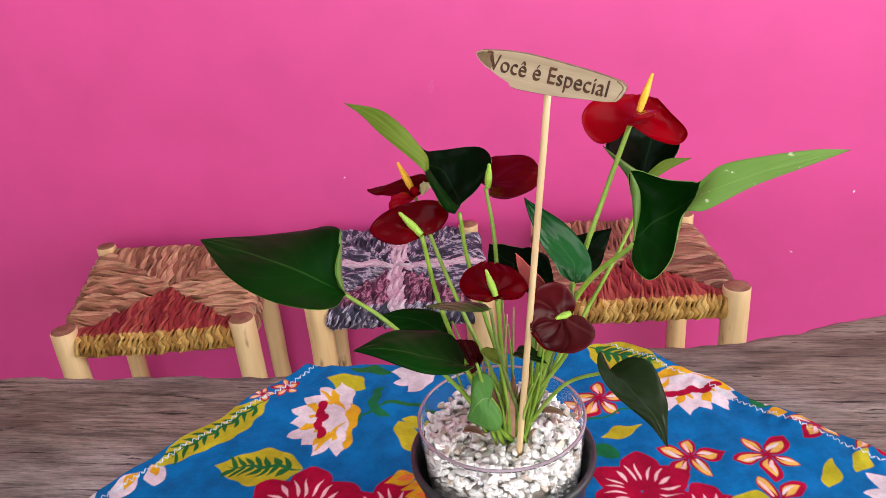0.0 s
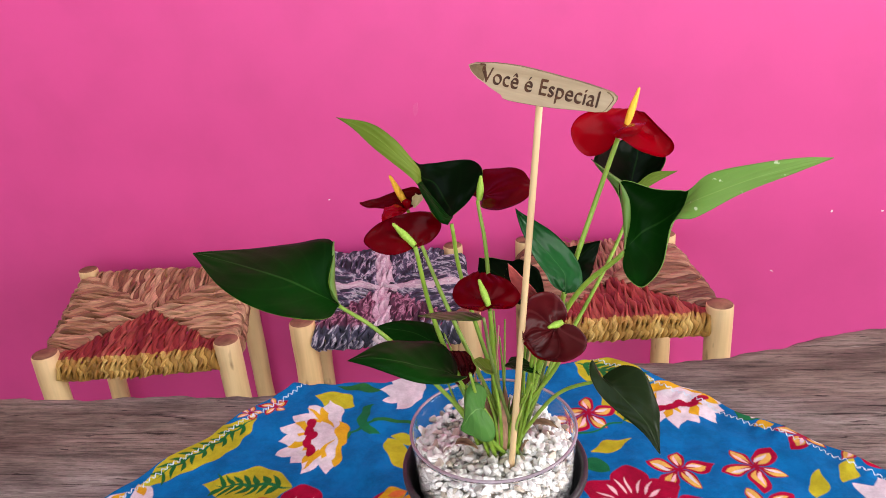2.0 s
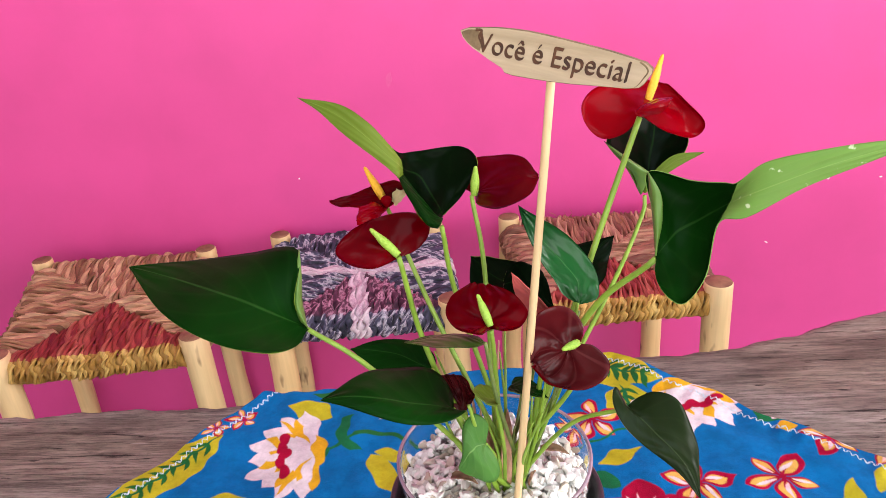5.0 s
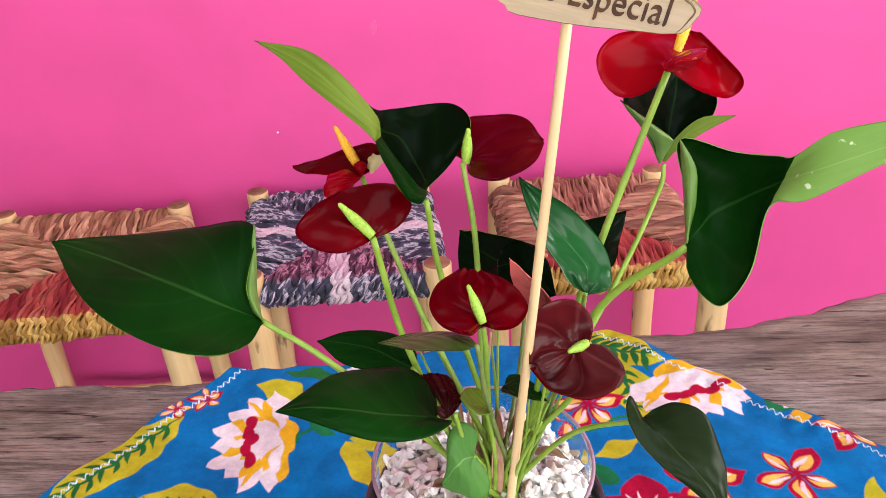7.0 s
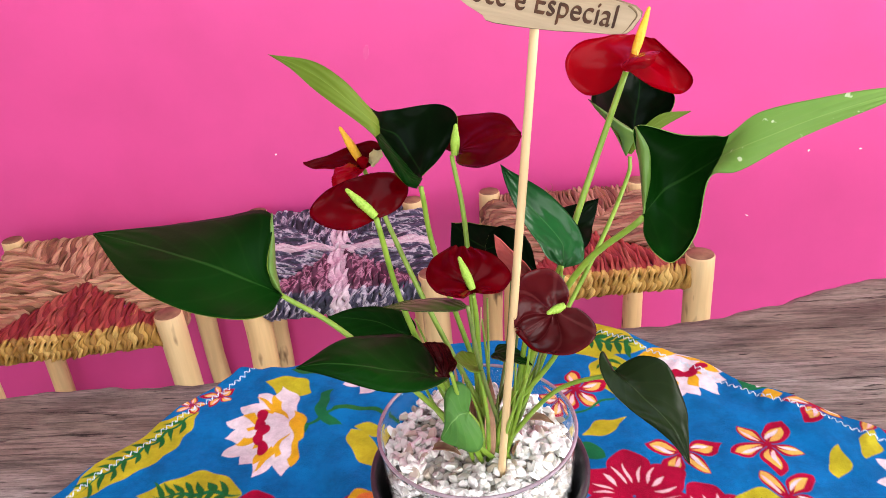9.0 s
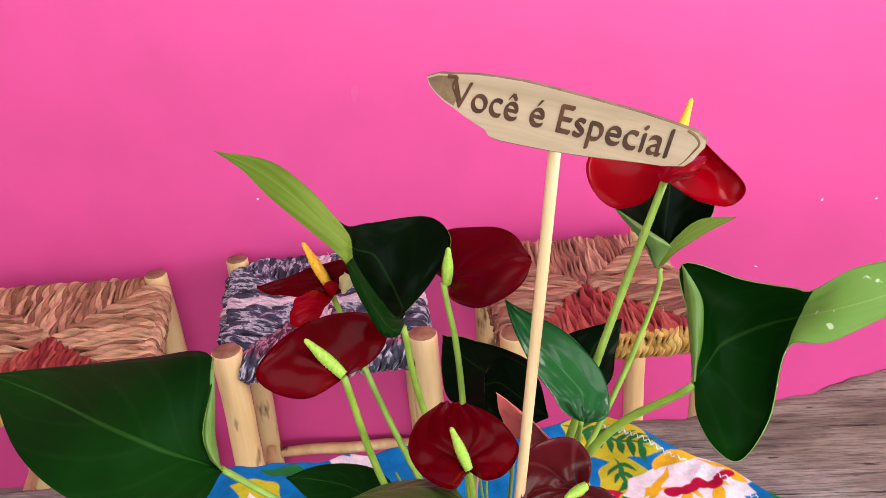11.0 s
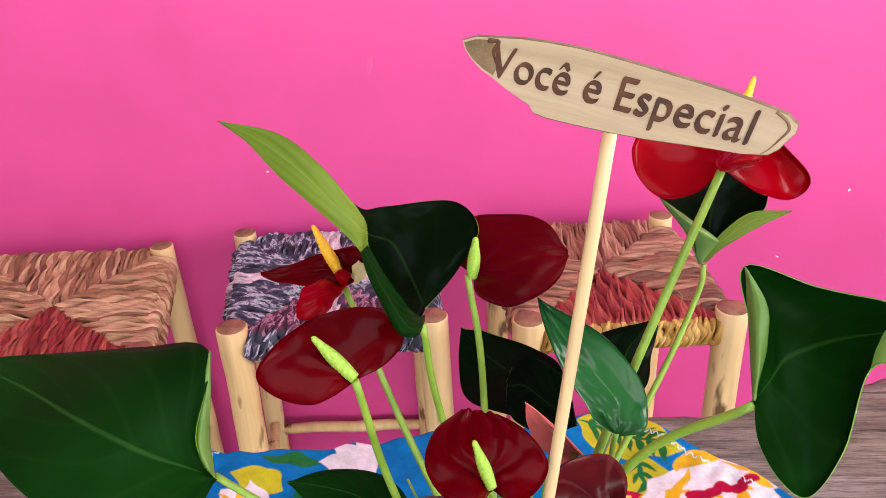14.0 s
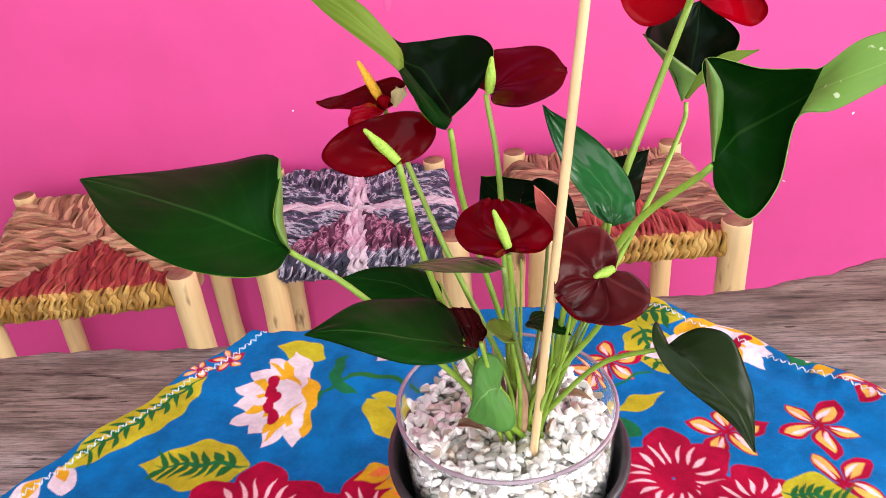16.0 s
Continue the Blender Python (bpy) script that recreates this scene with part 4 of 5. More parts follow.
    for k, lay in enumerate(layers):
        for i in range(nu):
            for j in range(2 * nv):
                q = (lay[i][j], lay[i + 1][j], lay[i + 1][j + 1], lay[i][j + 1])
                f = bm.faces.new(q if (k == 0) == (sign > 0) else q[::-1])
                f.material_index = k
    a, b = layers
    rim = [(i, 0) for i in range(nu + 1)] + [(nu, j) for j in range(1, 2 * nv + 1)] + [(i, 2 * nv) for i in range(nu - 1, -1, -1)] + [(0, j) for j in range(2 * nv - 1, 0, -1)]
    for (i0, j0), (i1, j1) in zip(rim, rim[1:] + rim[:1]):
        f = bm.faces.new((a[i0][j0], b[i0][j0], b[i1][j1], a[i1][j1]))
        f.material_index = 1
    for f in bm.faces:
        for l in f.loops:
            l[uvl].uv = uvs[l.vert]
    return raw(name, bm, mats, plant, label)


def loft_blade(name, sections, mats, turn=99, slant=0.0, steps=7, label="", ripple=0.0010, seed=0, towards=(0, -1, 0.5), wrinkle=0.0, curl=0.0):
    """A blade drawn through cross sections (one margin, midrib, other margin) from its foot to its tip. mats: the face towards the light and
    the other; from section number turn on, the blade is twisted over and shows its other face."""
    lanes = [spline([sec[k] for sec in sections], steps) for k in range(3)]
    nu, nv = len(lanes[0]) - 1, steps + 5
    grid = []
    for i in range(nu + 1):
        l, c, r = (lane[i] for lane in lanes)
        grid.append([c + (r - l) * 0.5 * (j / nv) + ((r + l) * 0.5 - c) * (j / nv) ** 2 for j in range(-nv, nv + 1)])
    def normal(i, j):
        a = grid[min(i + 1, nu)][j] - grid[max(i - 1, 0)][j]
        b = grid[i][min(j + 1, 2 * nv)] - grid[i][max(j - 1, 0)]
        n = a.cross(b)
        return n.normalized() if n.length > 1e-14 else None
    fallback = normal(nu // 3, nv)
    sign = 1 if fallback.dot(Vector(towards)) > 0 else -1
    pts = []
    for i in range(nu + 1):
        row, t = [], i / nu
        for j in range(2 * nv + 1):
            sd = j / nv - 1
            n = (normal(i, j) or fallback) * sign
            lift = ripple * (0.7 * noise.noise((t * 5 + seed, sd * 3, seed * 2)) + 0.5 * abs(sd) ** 3 * math.sin(t * 15 + seed + sd))
            # puckers that fan out from the foot
            lift += wrinkle * math.sin(math.atan2(abs(sd), t + 0.05) * 15) * min(1, 3 * abs(sd)) * min(1, 4 * t) * (1 - abs(sd) ** 4)
            lift += curl * max(0, abs(sd) - 0.8) ** 2
            row.append((grid[i][j] + n * lift, n))
        pts.append(row)
    bm = bmesh.new()
    uvl = bm.loops.layers.uv.new("UVMap")
    layers = [[[bm.verts.new(p + n * 0.00025 * k) for p, n in row] for row in pts] for k in (1, -1)]
    uvs = {layers[k][i][j]: (i / nu, j / nv - 1) for k in range(2) for i in range(nu + 1) for j in range(2 * nv + 1)}
    for k, lay in enumerate(layers):
        for i in range(nu):
            for j in range(2 * nv):
                q = (lay[i][j], lay[i + 1][j], lay[i + 1][j + 1], lay[i][j + 1])
                f = bm.faces.new(q if (k == 0) == (sign > 0) else q[::-1])
                f.material_index = k if i + 0.5 < (turn + slant * ((j + 0.5) / nv - 1)) * steps else 1 - k
    a, b = layers
    rim = [(i, 0) for i in range(nu + 1)] + [(nu, j) for j in range(1, 2 * nv + 1)] + [(i, 2 * nv) for i in range(nu - 1, -1, -1)] + [(0, j) for j in range(2 * nv - 1, 0, -1)]
    for (i0, j0), (i1, j1) in zip(rim, rim[1:] + rim[:1]):
        f = bm.faces.new((a[i0][j0], b[i0][j0], b[i1][j1], a[i1][j1]))
        f.material_index = 1
    for f in bm.faces:
        for l in f.loops:
            l[uvl].uv = uvs[l.vert]
    return raw(name, bm, mats, plant, label)


CROWN = Vector((0.070, 0.592, 0.893))


def stalk(name, pts, r0, r1, mat, label="", crown=None):
    """A stem from its top down to the crown of the plant."""
    r0, r1 = r0 * 0.8, r1 * 0.8
    rnd = random.Random(str(pts[0]))
    foot = Vector(crown) if crown else CROWN + Vector((rnd.uniform(-0.016, 0.016), rnd.uniform(-0.014, 0.012), 0))
    path = spline([Vector(q) for q in pts] + [foot], 10)
    return part(name, tube(bmesh.new(), path, lambda t: r0 + (r1 - r0) * t, 12), mat, plant, label)


def spadix(base, tip, r, mat, parent, label):
    base, tip = Vector(base), Vector(tip)
    d = (tip - base).normalized()
    bm = bmesh.new()
    n = 26
    path = [base.lerp(tip, k / n) for k in range(n + 1)]
    tube(bm, path, lambda t: r * (0.8 + 0.25 * math.sin(math.pi * min(1, t * 1.3)) - 0.45 * t ** 4) * (0.45 if t > 0.985 else 1), 16)
    for k, v in enumerate(bm.verts):
        ring, s = divmod(k, 16)
        off = v.co - (base + d * (v.co - base).dot(d))
        v.co += off * 0.10 * (1 if (ring + s) % 2 else -1)
    return part("spadix", bm, mat, parent, label)


# G: inner and rear leaves, shade painted in; LG: the lit tone
G = [SHADED_GREEN, UNDER]
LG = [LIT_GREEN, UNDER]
loft_blade("leaf", [((-0.0440, 0.5520, 1.0557), (-0.0435, 0.5510, 1.0559), (-0.0434, 0.5500, 1.0552)),
        ((-0.0499, 0.5560, 1.0725), (-0.0518, 0.5490, 1.0624), (-0.0459, 0.5300, 1.0569)),
        ((-0.0530, 0.5920, 1.0893), (-0.0683, 0.5460, 1.0742), (-0.0567, 0.5060, 1.0682)),
        ((-0.0877, 0.6030, 1.0830), (-0.0936, 0.5560, 1.0793), (-0.0887, 0.5160, 1.0709)),
        ((-0.1323, 0.6060, 1.0783), (-0.1342, 0.5820, 1.0778), (-0.1288, 0.5450, 1.0745)),
        ((-0.1708, 0.6000, 1.0784), (-0.1708, 0.6000, 1.0784), (-0.1708, 0.6000, 1.0784))],
    LG, label="large dark green leaf", seed=1)
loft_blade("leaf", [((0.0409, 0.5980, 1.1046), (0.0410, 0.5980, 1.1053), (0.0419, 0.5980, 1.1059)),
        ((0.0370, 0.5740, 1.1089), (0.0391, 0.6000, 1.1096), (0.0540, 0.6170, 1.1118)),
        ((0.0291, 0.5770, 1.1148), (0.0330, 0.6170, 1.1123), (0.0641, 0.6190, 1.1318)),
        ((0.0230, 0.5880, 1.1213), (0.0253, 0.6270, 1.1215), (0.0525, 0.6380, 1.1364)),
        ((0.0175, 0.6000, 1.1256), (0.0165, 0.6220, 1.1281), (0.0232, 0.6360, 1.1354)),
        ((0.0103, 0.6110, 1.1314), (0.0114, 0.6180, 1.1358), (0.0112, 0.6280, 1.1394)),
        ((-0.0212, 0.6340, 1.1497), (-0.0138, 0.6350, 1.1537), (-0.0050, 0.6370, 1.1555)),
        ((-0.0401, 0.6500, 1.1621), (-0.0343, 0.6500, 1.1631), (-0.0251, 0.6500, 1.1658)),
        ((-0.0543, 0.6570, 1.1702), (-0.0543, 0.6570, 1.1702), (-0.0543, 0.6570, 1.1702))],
    G, 4.2, 0.9, 20, label="folded leaf with painted-in shade, showing its pale underside", ripple=0.0007, seed=2)
loft_blade("leaf", [((0.1633, 0.5490, 1.0957), (0.1631, 0.5480, 1.0956), (0.1629, 0.5470, 1.0953)),
        ((0.1631, 0.5580, 1.1162), (0.1696, 0.5530, 1.1010), (0.1598, 0.5300, 1.0924)),
        ((0.1623, 0.5760, 1.1359), (0.1777, 0.5620, 1.1040), (0.1623, 0.5130, 1.0903)),
        ((0.1843, 0.5640, 1.1344), (0.1885, 0.5630, 1.1094), (0.1714, 0.5110, 1.0868)),
        ((0.1975, 0.5490, 1.1384), (0.1951, 0.5550, 1.1186), (0.1837, 0.5210, 1.0972)),
        ((0.2020, 0.5410, 1.1412), (0.1995, 0.5430, 1.1285), (0.1905, 0.5300, 1.1231)),
        ((0.2127, 0.5330, 1.1550), (0.2089, 0.5300, 1.1401), (0.2042, 0.5270, 1.1273)),
        ((0.2382, 0.5270, 1.1625), (0.2351, 0.5250, 1.1528), (0.2304, 0.5250, 1.1434)),
        ((0.2636, 0.5240, 1.1663), (0.2617, 0.5230, 1.1614), (0.2601, 0.5230, 1.1564)),
        ((0.2823, 0.5220, 1.1663), (0.2823, 0.5220, 1.1663), (0.2823, 0.5220, 1.1660))],
    [LIT_GREEN, UNDER_SPECK], 5, label="long twisted leaf with a pale spotted underside", ripple=0.0006, seed=3)
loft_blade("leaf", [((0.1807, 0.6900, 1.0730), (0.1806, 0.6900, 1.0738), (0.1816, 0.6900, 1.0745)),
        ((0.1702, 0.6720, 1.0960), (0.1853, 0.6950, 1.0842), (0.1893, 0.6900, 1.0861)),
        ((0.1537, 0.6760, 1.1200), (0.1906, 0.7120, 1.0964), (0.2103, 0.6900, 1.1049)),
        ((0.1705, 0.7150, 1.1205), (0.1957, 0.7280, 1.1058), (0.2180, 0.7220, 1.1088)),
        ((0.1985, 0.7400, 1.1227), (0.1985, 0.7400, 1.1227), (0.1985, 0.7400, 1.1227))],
    G, label="folded leaf with painted-in shade below the top flower", seed=4)
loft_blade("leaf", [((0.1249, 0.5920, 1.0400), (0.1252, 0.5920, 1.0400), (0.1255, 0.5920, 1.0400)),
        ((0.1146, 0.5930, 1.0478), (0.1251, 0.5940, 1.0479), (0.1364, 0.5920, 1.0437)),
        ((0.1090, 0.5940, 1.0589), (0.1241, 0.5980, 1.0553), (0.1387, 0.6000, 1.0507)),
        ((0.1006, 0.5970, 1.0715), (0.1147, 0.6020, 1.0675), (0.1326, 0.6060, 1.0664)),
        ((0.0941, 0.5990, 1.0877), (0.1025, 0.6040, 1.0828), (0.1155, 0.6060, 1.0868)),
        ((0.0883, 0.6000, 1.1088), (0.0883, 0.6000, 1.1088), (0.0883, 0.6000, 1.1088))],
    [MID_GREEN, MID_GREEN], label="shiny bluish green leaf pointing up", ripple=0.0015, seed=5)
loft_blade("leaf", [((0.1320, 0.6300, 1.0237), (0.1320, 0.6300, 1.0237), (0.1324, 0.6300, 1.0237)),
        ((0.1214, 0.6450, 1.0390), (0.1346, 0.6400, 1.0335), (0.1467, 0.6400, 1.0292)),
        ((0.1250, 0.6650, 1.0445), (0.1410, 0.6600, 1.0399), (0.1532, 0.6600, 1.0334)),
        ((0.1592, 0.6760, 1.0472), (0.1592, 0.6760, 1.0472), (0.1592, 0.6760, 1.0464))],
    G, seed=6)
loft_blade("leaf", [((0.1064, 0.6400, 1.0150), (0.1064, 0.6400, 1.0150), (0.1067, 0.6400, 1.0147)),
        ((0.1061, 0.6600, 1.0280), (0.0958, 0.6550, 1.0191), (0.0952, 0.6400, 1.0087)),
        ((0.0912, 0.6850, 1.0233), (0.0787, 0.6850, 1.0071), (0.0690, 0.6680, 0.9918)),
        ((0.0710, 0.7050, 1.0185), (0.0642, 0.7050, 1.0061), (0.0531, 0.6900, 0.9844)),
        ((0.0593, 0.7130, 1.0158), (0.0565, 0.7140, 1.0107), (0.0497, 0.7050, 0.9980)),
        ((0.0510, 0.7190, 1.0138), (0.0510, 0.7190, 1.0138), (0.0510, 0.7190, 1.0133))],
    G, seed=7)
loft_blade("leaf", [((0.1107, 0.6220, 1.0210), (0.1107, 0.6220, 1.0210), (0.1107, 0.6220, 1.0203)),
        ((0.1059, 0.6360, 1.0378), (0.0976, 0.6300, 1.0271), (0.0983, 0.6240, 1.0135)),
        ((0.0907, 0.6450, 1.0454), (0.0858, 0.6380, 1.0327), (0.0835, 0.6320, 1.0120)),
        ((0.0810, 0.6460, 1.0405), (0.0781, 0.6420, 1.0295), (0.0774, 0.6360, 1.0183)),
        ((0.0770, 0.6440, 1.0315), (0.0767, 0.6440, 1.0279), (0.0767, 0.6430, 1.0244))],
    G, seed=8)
loft_blade("leaf", [((0.0419, 0.5410, 0.9994), (0.0419, 0.5410, 0.9994), (0.0424, 0.5410, 0.9990)),
        ((0.0408, 0.5550, 1.0028), (0.0361, 0.5300, 1.0094), (0.0508, 0.5300, 1.0054)),
        ((0.0294, 0.5580, 1.0164), (0.0227, 0.5200, 1.0198), (0.0404, 0.5150, 1.0102)),
        ((0.0105, 0.5550, 1.0216), (0.0073, 0.5120, 1.0298), (0.0226, 0.5040, 1.0173)),
        ((-0.0090, 0.5350, 1.0323), (-0.0103, 0.5080, 1.0358), (0.0003, 0.5000, 1.0282)),
        ((-0.0299, 0.5065, 1.0351), (-0.0299, 0.5065, 1.0351), (-0.0300, 0.5065, 1.0347))],
    LG, label="dark green lower leaf", seed=9)
loft_blade("leaf", [((0.0297, 0.5750, 1.0035), (0.0297, 0.5750, 1.0035), (0.0300, 0.5750, 1.0031)),
        ((0.0282, 0.5850, 1.0098), (0.0195, 0.5760, 1.0090), (0.0183, 0.5720, 1.0010)),
        ((0.0133, 0.5960, 1.0148), (0.0044, 0.5850, 1.0112), (-0.0006, 0.5780, 1.0018)),
        ((-0.0092, 0.5970, 1.0150), (-0.0126, 0.5900, 1.0118), (-0.0159, 0.5840, 1.0035)),
        ((-0.0286, 0.5920, 1.0127), (-0.0286, 0.5920, 1.0127), (-0.0286, 0.5920, 1.0123))],
    [LIT_GREEN, UNDER_DULL], seed=10)
loft_blade("leaf", [((0.0185, 0.5280, 1.0579), (0.0185, 0.5280, 1.0579), (0.0184, 0.5280, 1.0576)),
        ((0.0295, 0.5380, 1.0546), (0.0309, 0.5330, 1.0559), (0.0304, 0.5220, 1.0591)),
        ((0.0455, 0.5460, 1.0507), (0.0471, 0.5360, 1.0556), (0.0458, 0.5200, 1.0583)),
        ((0.0596, 0.5420, 1.0509), (0.0591, 0.5340, 1.0547), (0.0588, 0.5230, 1.0564)),
        ((0.0655, 0.5300, 1.0536), (0.0655, 0.5300, 1.0536), (0.0656, 0.5290, 1.0540))],
    [OLIVE, OLIVE], label="narrow shiny bronze leaf", ripple=0.0004, seed=11)
loft_blade("leaf", [((0.0609, 0.5470, 0.9658), (0.0605, 0.5470, 0.9654), (0.0608, 0.5470, 0.9650)),
        ((0.0623, 0.5500, 0.9793), (0.0557, 0.5410, 0.9691), (0.0685, 0.5440, 0.9505)),
        ((0.0546, 0.5490, 0.9885), (0.0532, 0.5380, 0.9690), (0.0672, 0.5400, 0.9424)),
        ((0.0476, 0.5450, 0.9818), (0.0500, 0.5370, 0.9663), (0.0596, 0.5380, 0.9411)),
        ((0.0455, 0.5410, 0.9645), (0.0465, 0.5380, 0.9590), (0.0506, 0.5380, 0.9464)),
        ((0.0424, 0.5390, 0.9516), (0.0424, 0.5390, 0.9516), (0.0427, 0.5390, 0.9511))],
    [YOUNG, YOUNG], label="small pale green leaf", seed=12)
loft_blade("leaf", [((0.1487, 0.5400, 0.9970), (0.1487, 0.5400, 0.9974), (0.1490, 0.5400, 0.9973)),
        ((0.1413, 0.5410, 1.0116), (0.1509, 0.5340, 0.9979), (0.1556, 0.5410, 1.0036)),
        ((0.1394, 0.5340, 1.0044), (0.1562, 0.5280, 0.9960), (0.1651, 0.5380, 1.0095)),
        ((0.1460, 0.5220, 0.9940), (0.1638, 0.5200, 0.9908), (0.1775, 0.5320, 1.0065)),
        ((0.1598, 0.5120, 0.9847), (0.1719, 0.5120, 0.9854), (0.1866, 0.5220, 0.9855)),
        ((0.1756, 0.5050, 0.9726), (0.1795, 0.5060, 0.9760), (0.1858, 0.5100, 0.9759)),
        ((0.1858, 0.5000, 0.9599), (0.1858, 0.5000, 0.9599), (0.1858, 0.5000, 0.9599))],
    [DULL_GREEN, UNDER_DULL], label="dark drooping leaf hanging over the cloth", seed=13)
blade("leaf", (0.068, 0.550, 0.999), (0.055, 0.540, 1.013), (0.061, 0.545, 1.004), (0.062, 0.560, 1.001), (0.061, 0.535, 1.005), [UNDER, UNDER], (0, -0.3, 1), 0.1, ripple=0.001, seed=14)
blade("leaf", (0.079, 0.590, 0.979), (0.104, 0.580, 0.974), (0.089, 0.585, 0.979), (0.088, 0.600, 0.977), (0.087, 0.575, 0.980), [LIT_GREEN, UNDER], (0, -0.3, 1), 0.1, ripple=0.001, seed=15)

# upturned margin of the near-black leaf; its light is put in by colour
loft_blade("leaf_fold", [((0.0151, 0.6040, 1.1290), (0.0160, 0.6060, 1.1294), (0.0175, 0.6090, 1.1297)),
        ((0.0213, 0.5860, 1.1253), (0.0235, 0.5880, 1.1265), (0.0256, 0.5940, 1.1254)),
        ((0.0296, 0.5700, 1.1196), (0.0320, 0.5720, 1.1213), (0.0346, 0.5820, 1.1181)),
        ((0.0344, 0.5660, 1.1136), (0.0374, 0.5680, 1.1158), (0.0396, 0.5840, 1.1107)),
        ((0.0394, 0.5720, 1.1089), (0.0416, 0.5740, 1.1112), (0.0419, 0.5900, 1.1071))],
    [LIT_GREEN, UNDER_EDGE], label="curled leaf margin in the lit green", ripple=0.0003, seed=32, towards=(0, -0.4, 1))
loft_blade("leaf_fold", [((-0.0514, 0.5900, 1.0904), (-0.0511, 0.5890, 1.0906), (-0.0506, 0.5880, 1.0906)),
        ((-0.0523, 0.5760, 1.0803), (-0.0500, 0.5730, 1.0810), (-0.0484, 0.5740, 1.0795)),
        ((-0.0521, 0.5600, 1.0704), (-0.0483, 0.5560, 1.0715), (-0.0463, 0.5600, 1.0679)),
        ((-0.0486, 0.5530, 1.0626), (-0.0450, 0.5490, 1.0644), (-0.0442, 0.5530, 1.0608)),
        ((-0.0433, 0.5500, 1.0572), (-0.0427, 0.5490, 1.0574), (-0.0428, 0.5500, 1.0565))],
    [UNDER_EDGE, UNDER_EDGE], label="pale turned-over edge of a leaf", ripple=0.0003, seed=16)
loft_blade("leaf_fold", [((0.1618, 0.5740, 1.1370), (0.1615, 0.5720, 1.1376), (0.1619, 0.5710, 1.1374)),
        ((0.1620, 0.5680, 1.1288), (0.1631, 0.5620, 1.1300), (0.1669, 0.5600, 1.1279)),
        ((0.1631, 0.5620, 1.1143), (0.1636, 0.5560, 1.1163), (0.1673, 0.5560, 1.1151)),
        ((0.1636, 0.5550, 1.1016), (0.1635, 0.5510, 1.1038), (0.1648, 0.5510, 1.1031)),
        ((0.1627, 0.5480, 1.0965), (0.1627, 0.5470, 1.0968), (0.1630, 0.5470, 1.0968))],
    [UNDER_EDGE, UNDER_EDGE], label="pale turned-over edge of a leaf", ripple=0.0003, seed=17)
loft_blade("leaf_fold", [((0.1821, 0.6880, 1.0758), (0.1823, 0.6870, 1.0758), (0.1834, 0.6870, 1.0754)),
        ((0.1852, 0.6860, 1.0879), (0.1866, 0.6850, 1.0856), (0.1905, 0.6840, 1.0855)),
        ((0.2022, 0.6890, 1.1027), (0.2034, 0.6870, 1.0990), (0.2069, 0.6860, 1.0959)),
        ((0.2236, 0.6880, 1.1043), (0.2236, 0.6880, 1.1043), (0.2237, 0.6880, 1.1040))],
    [UNDER, UNDER], label="pale turned-over edge of a leaf", ripple=0.0003, seed=19)
loft_blade("leaf_fold", [((0.1797, 0.6860, 1.0748), (0.1798, 0.6850, 1.0756), (0.1801, 0.6850, 1.0760)),
        ((0.1689, 0.6760, 1.0970), (0.1744, 0.6700, 1.0967), (0.1835, 0.6760, 1.0910)),
        ((0.1581, 0.6700, 1.1133), (0.1670, 0.6640, 1.1092), (0.1835, 0.6720, 1.0959)),
        ((0.1506, 0.6720, 1.1225), (0.1581, 0.6680, 1.1171), (0.1722, 0.6720, 1.1053))],
    [UNDER_EDGE, LIT_GREEN], label="green folded-in edge of a leaf", ripple=0.0003, seed=20)

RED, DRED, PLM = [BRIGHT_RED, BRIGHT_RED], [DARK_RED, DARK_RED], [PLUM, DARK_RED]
f = loft_blade("spathe", [((0.0156, 0.5630, 1.0947), (0.0156, 0.5630, 1.0947), (0.0159, 0.5630, 1.0950)),
        ((0.0039, 0.5450, 1.0982), (0.0127, 0.5620, 1.1004), (0.0263, 0.5720, 1.0958)),
        ((-0.0127, 0.5460, 1.1015), (0.0084, 0.5660, 1.1043), (0.0340, 0.5770, 1.1050)),
        ((-0.0190, 0.5520, 1.1072), (0.0040, 0.5720, 1.1073), (0.0301, 0.5830, 1.1125)),
        ((-0.0119, 0.5660, 1.1127), (-0.0005, 0.5790, 1.1096), (0.0145, 0.5860, 1.1141)),
        ((-0.0032, 0.5830, 1.1112), (-0.0026, 0.5830, 1.1111), (-0.0020, 0.5830, 1.1114))],
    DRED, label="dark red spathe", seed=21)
spadix((0.016, 0.560, 1.098), (0.000, 0.566, 1.1135), 0.0026, SPADIX_GREEN, f, "green spadix")
f = loft_blade("spathe", [((0.0148, 0.6280, 1.1159), (0.0145, 0.6270, 1.1123), (0.0125, 0.6240, 1.1076)),
        ((0.0063, 0.6320, 1.1173), (0.0024, 0.6300, 1.1081), (0.0006, 0.6200, 1.1024)),
        ((-0.0085, 0.6340, 1.1129), (-0.0100, 0.6280, 1.1081), (-0.0107, 0.6180, 1.1054)),
        ((-0.0207, 0.6320, 1.1095), (-0.0210, 0.6280, 1.1068), (-0.0213, 0.6220, 1.1040)),
        ((-0.0293, 0.6290, 1.1083), (-0.0293, 0.6270, 1.1058), (-0.0293, 0.6250, 1.1033)),
        ((-0.0361, 0.6270, 1.1071), (-0.0362, 0.6270, 1.1067), (-0.0357, 0.6260, 1.1065))],
    [DARK_RED, BRIGHT_RED], label="dark red torn spathe", seed=22)
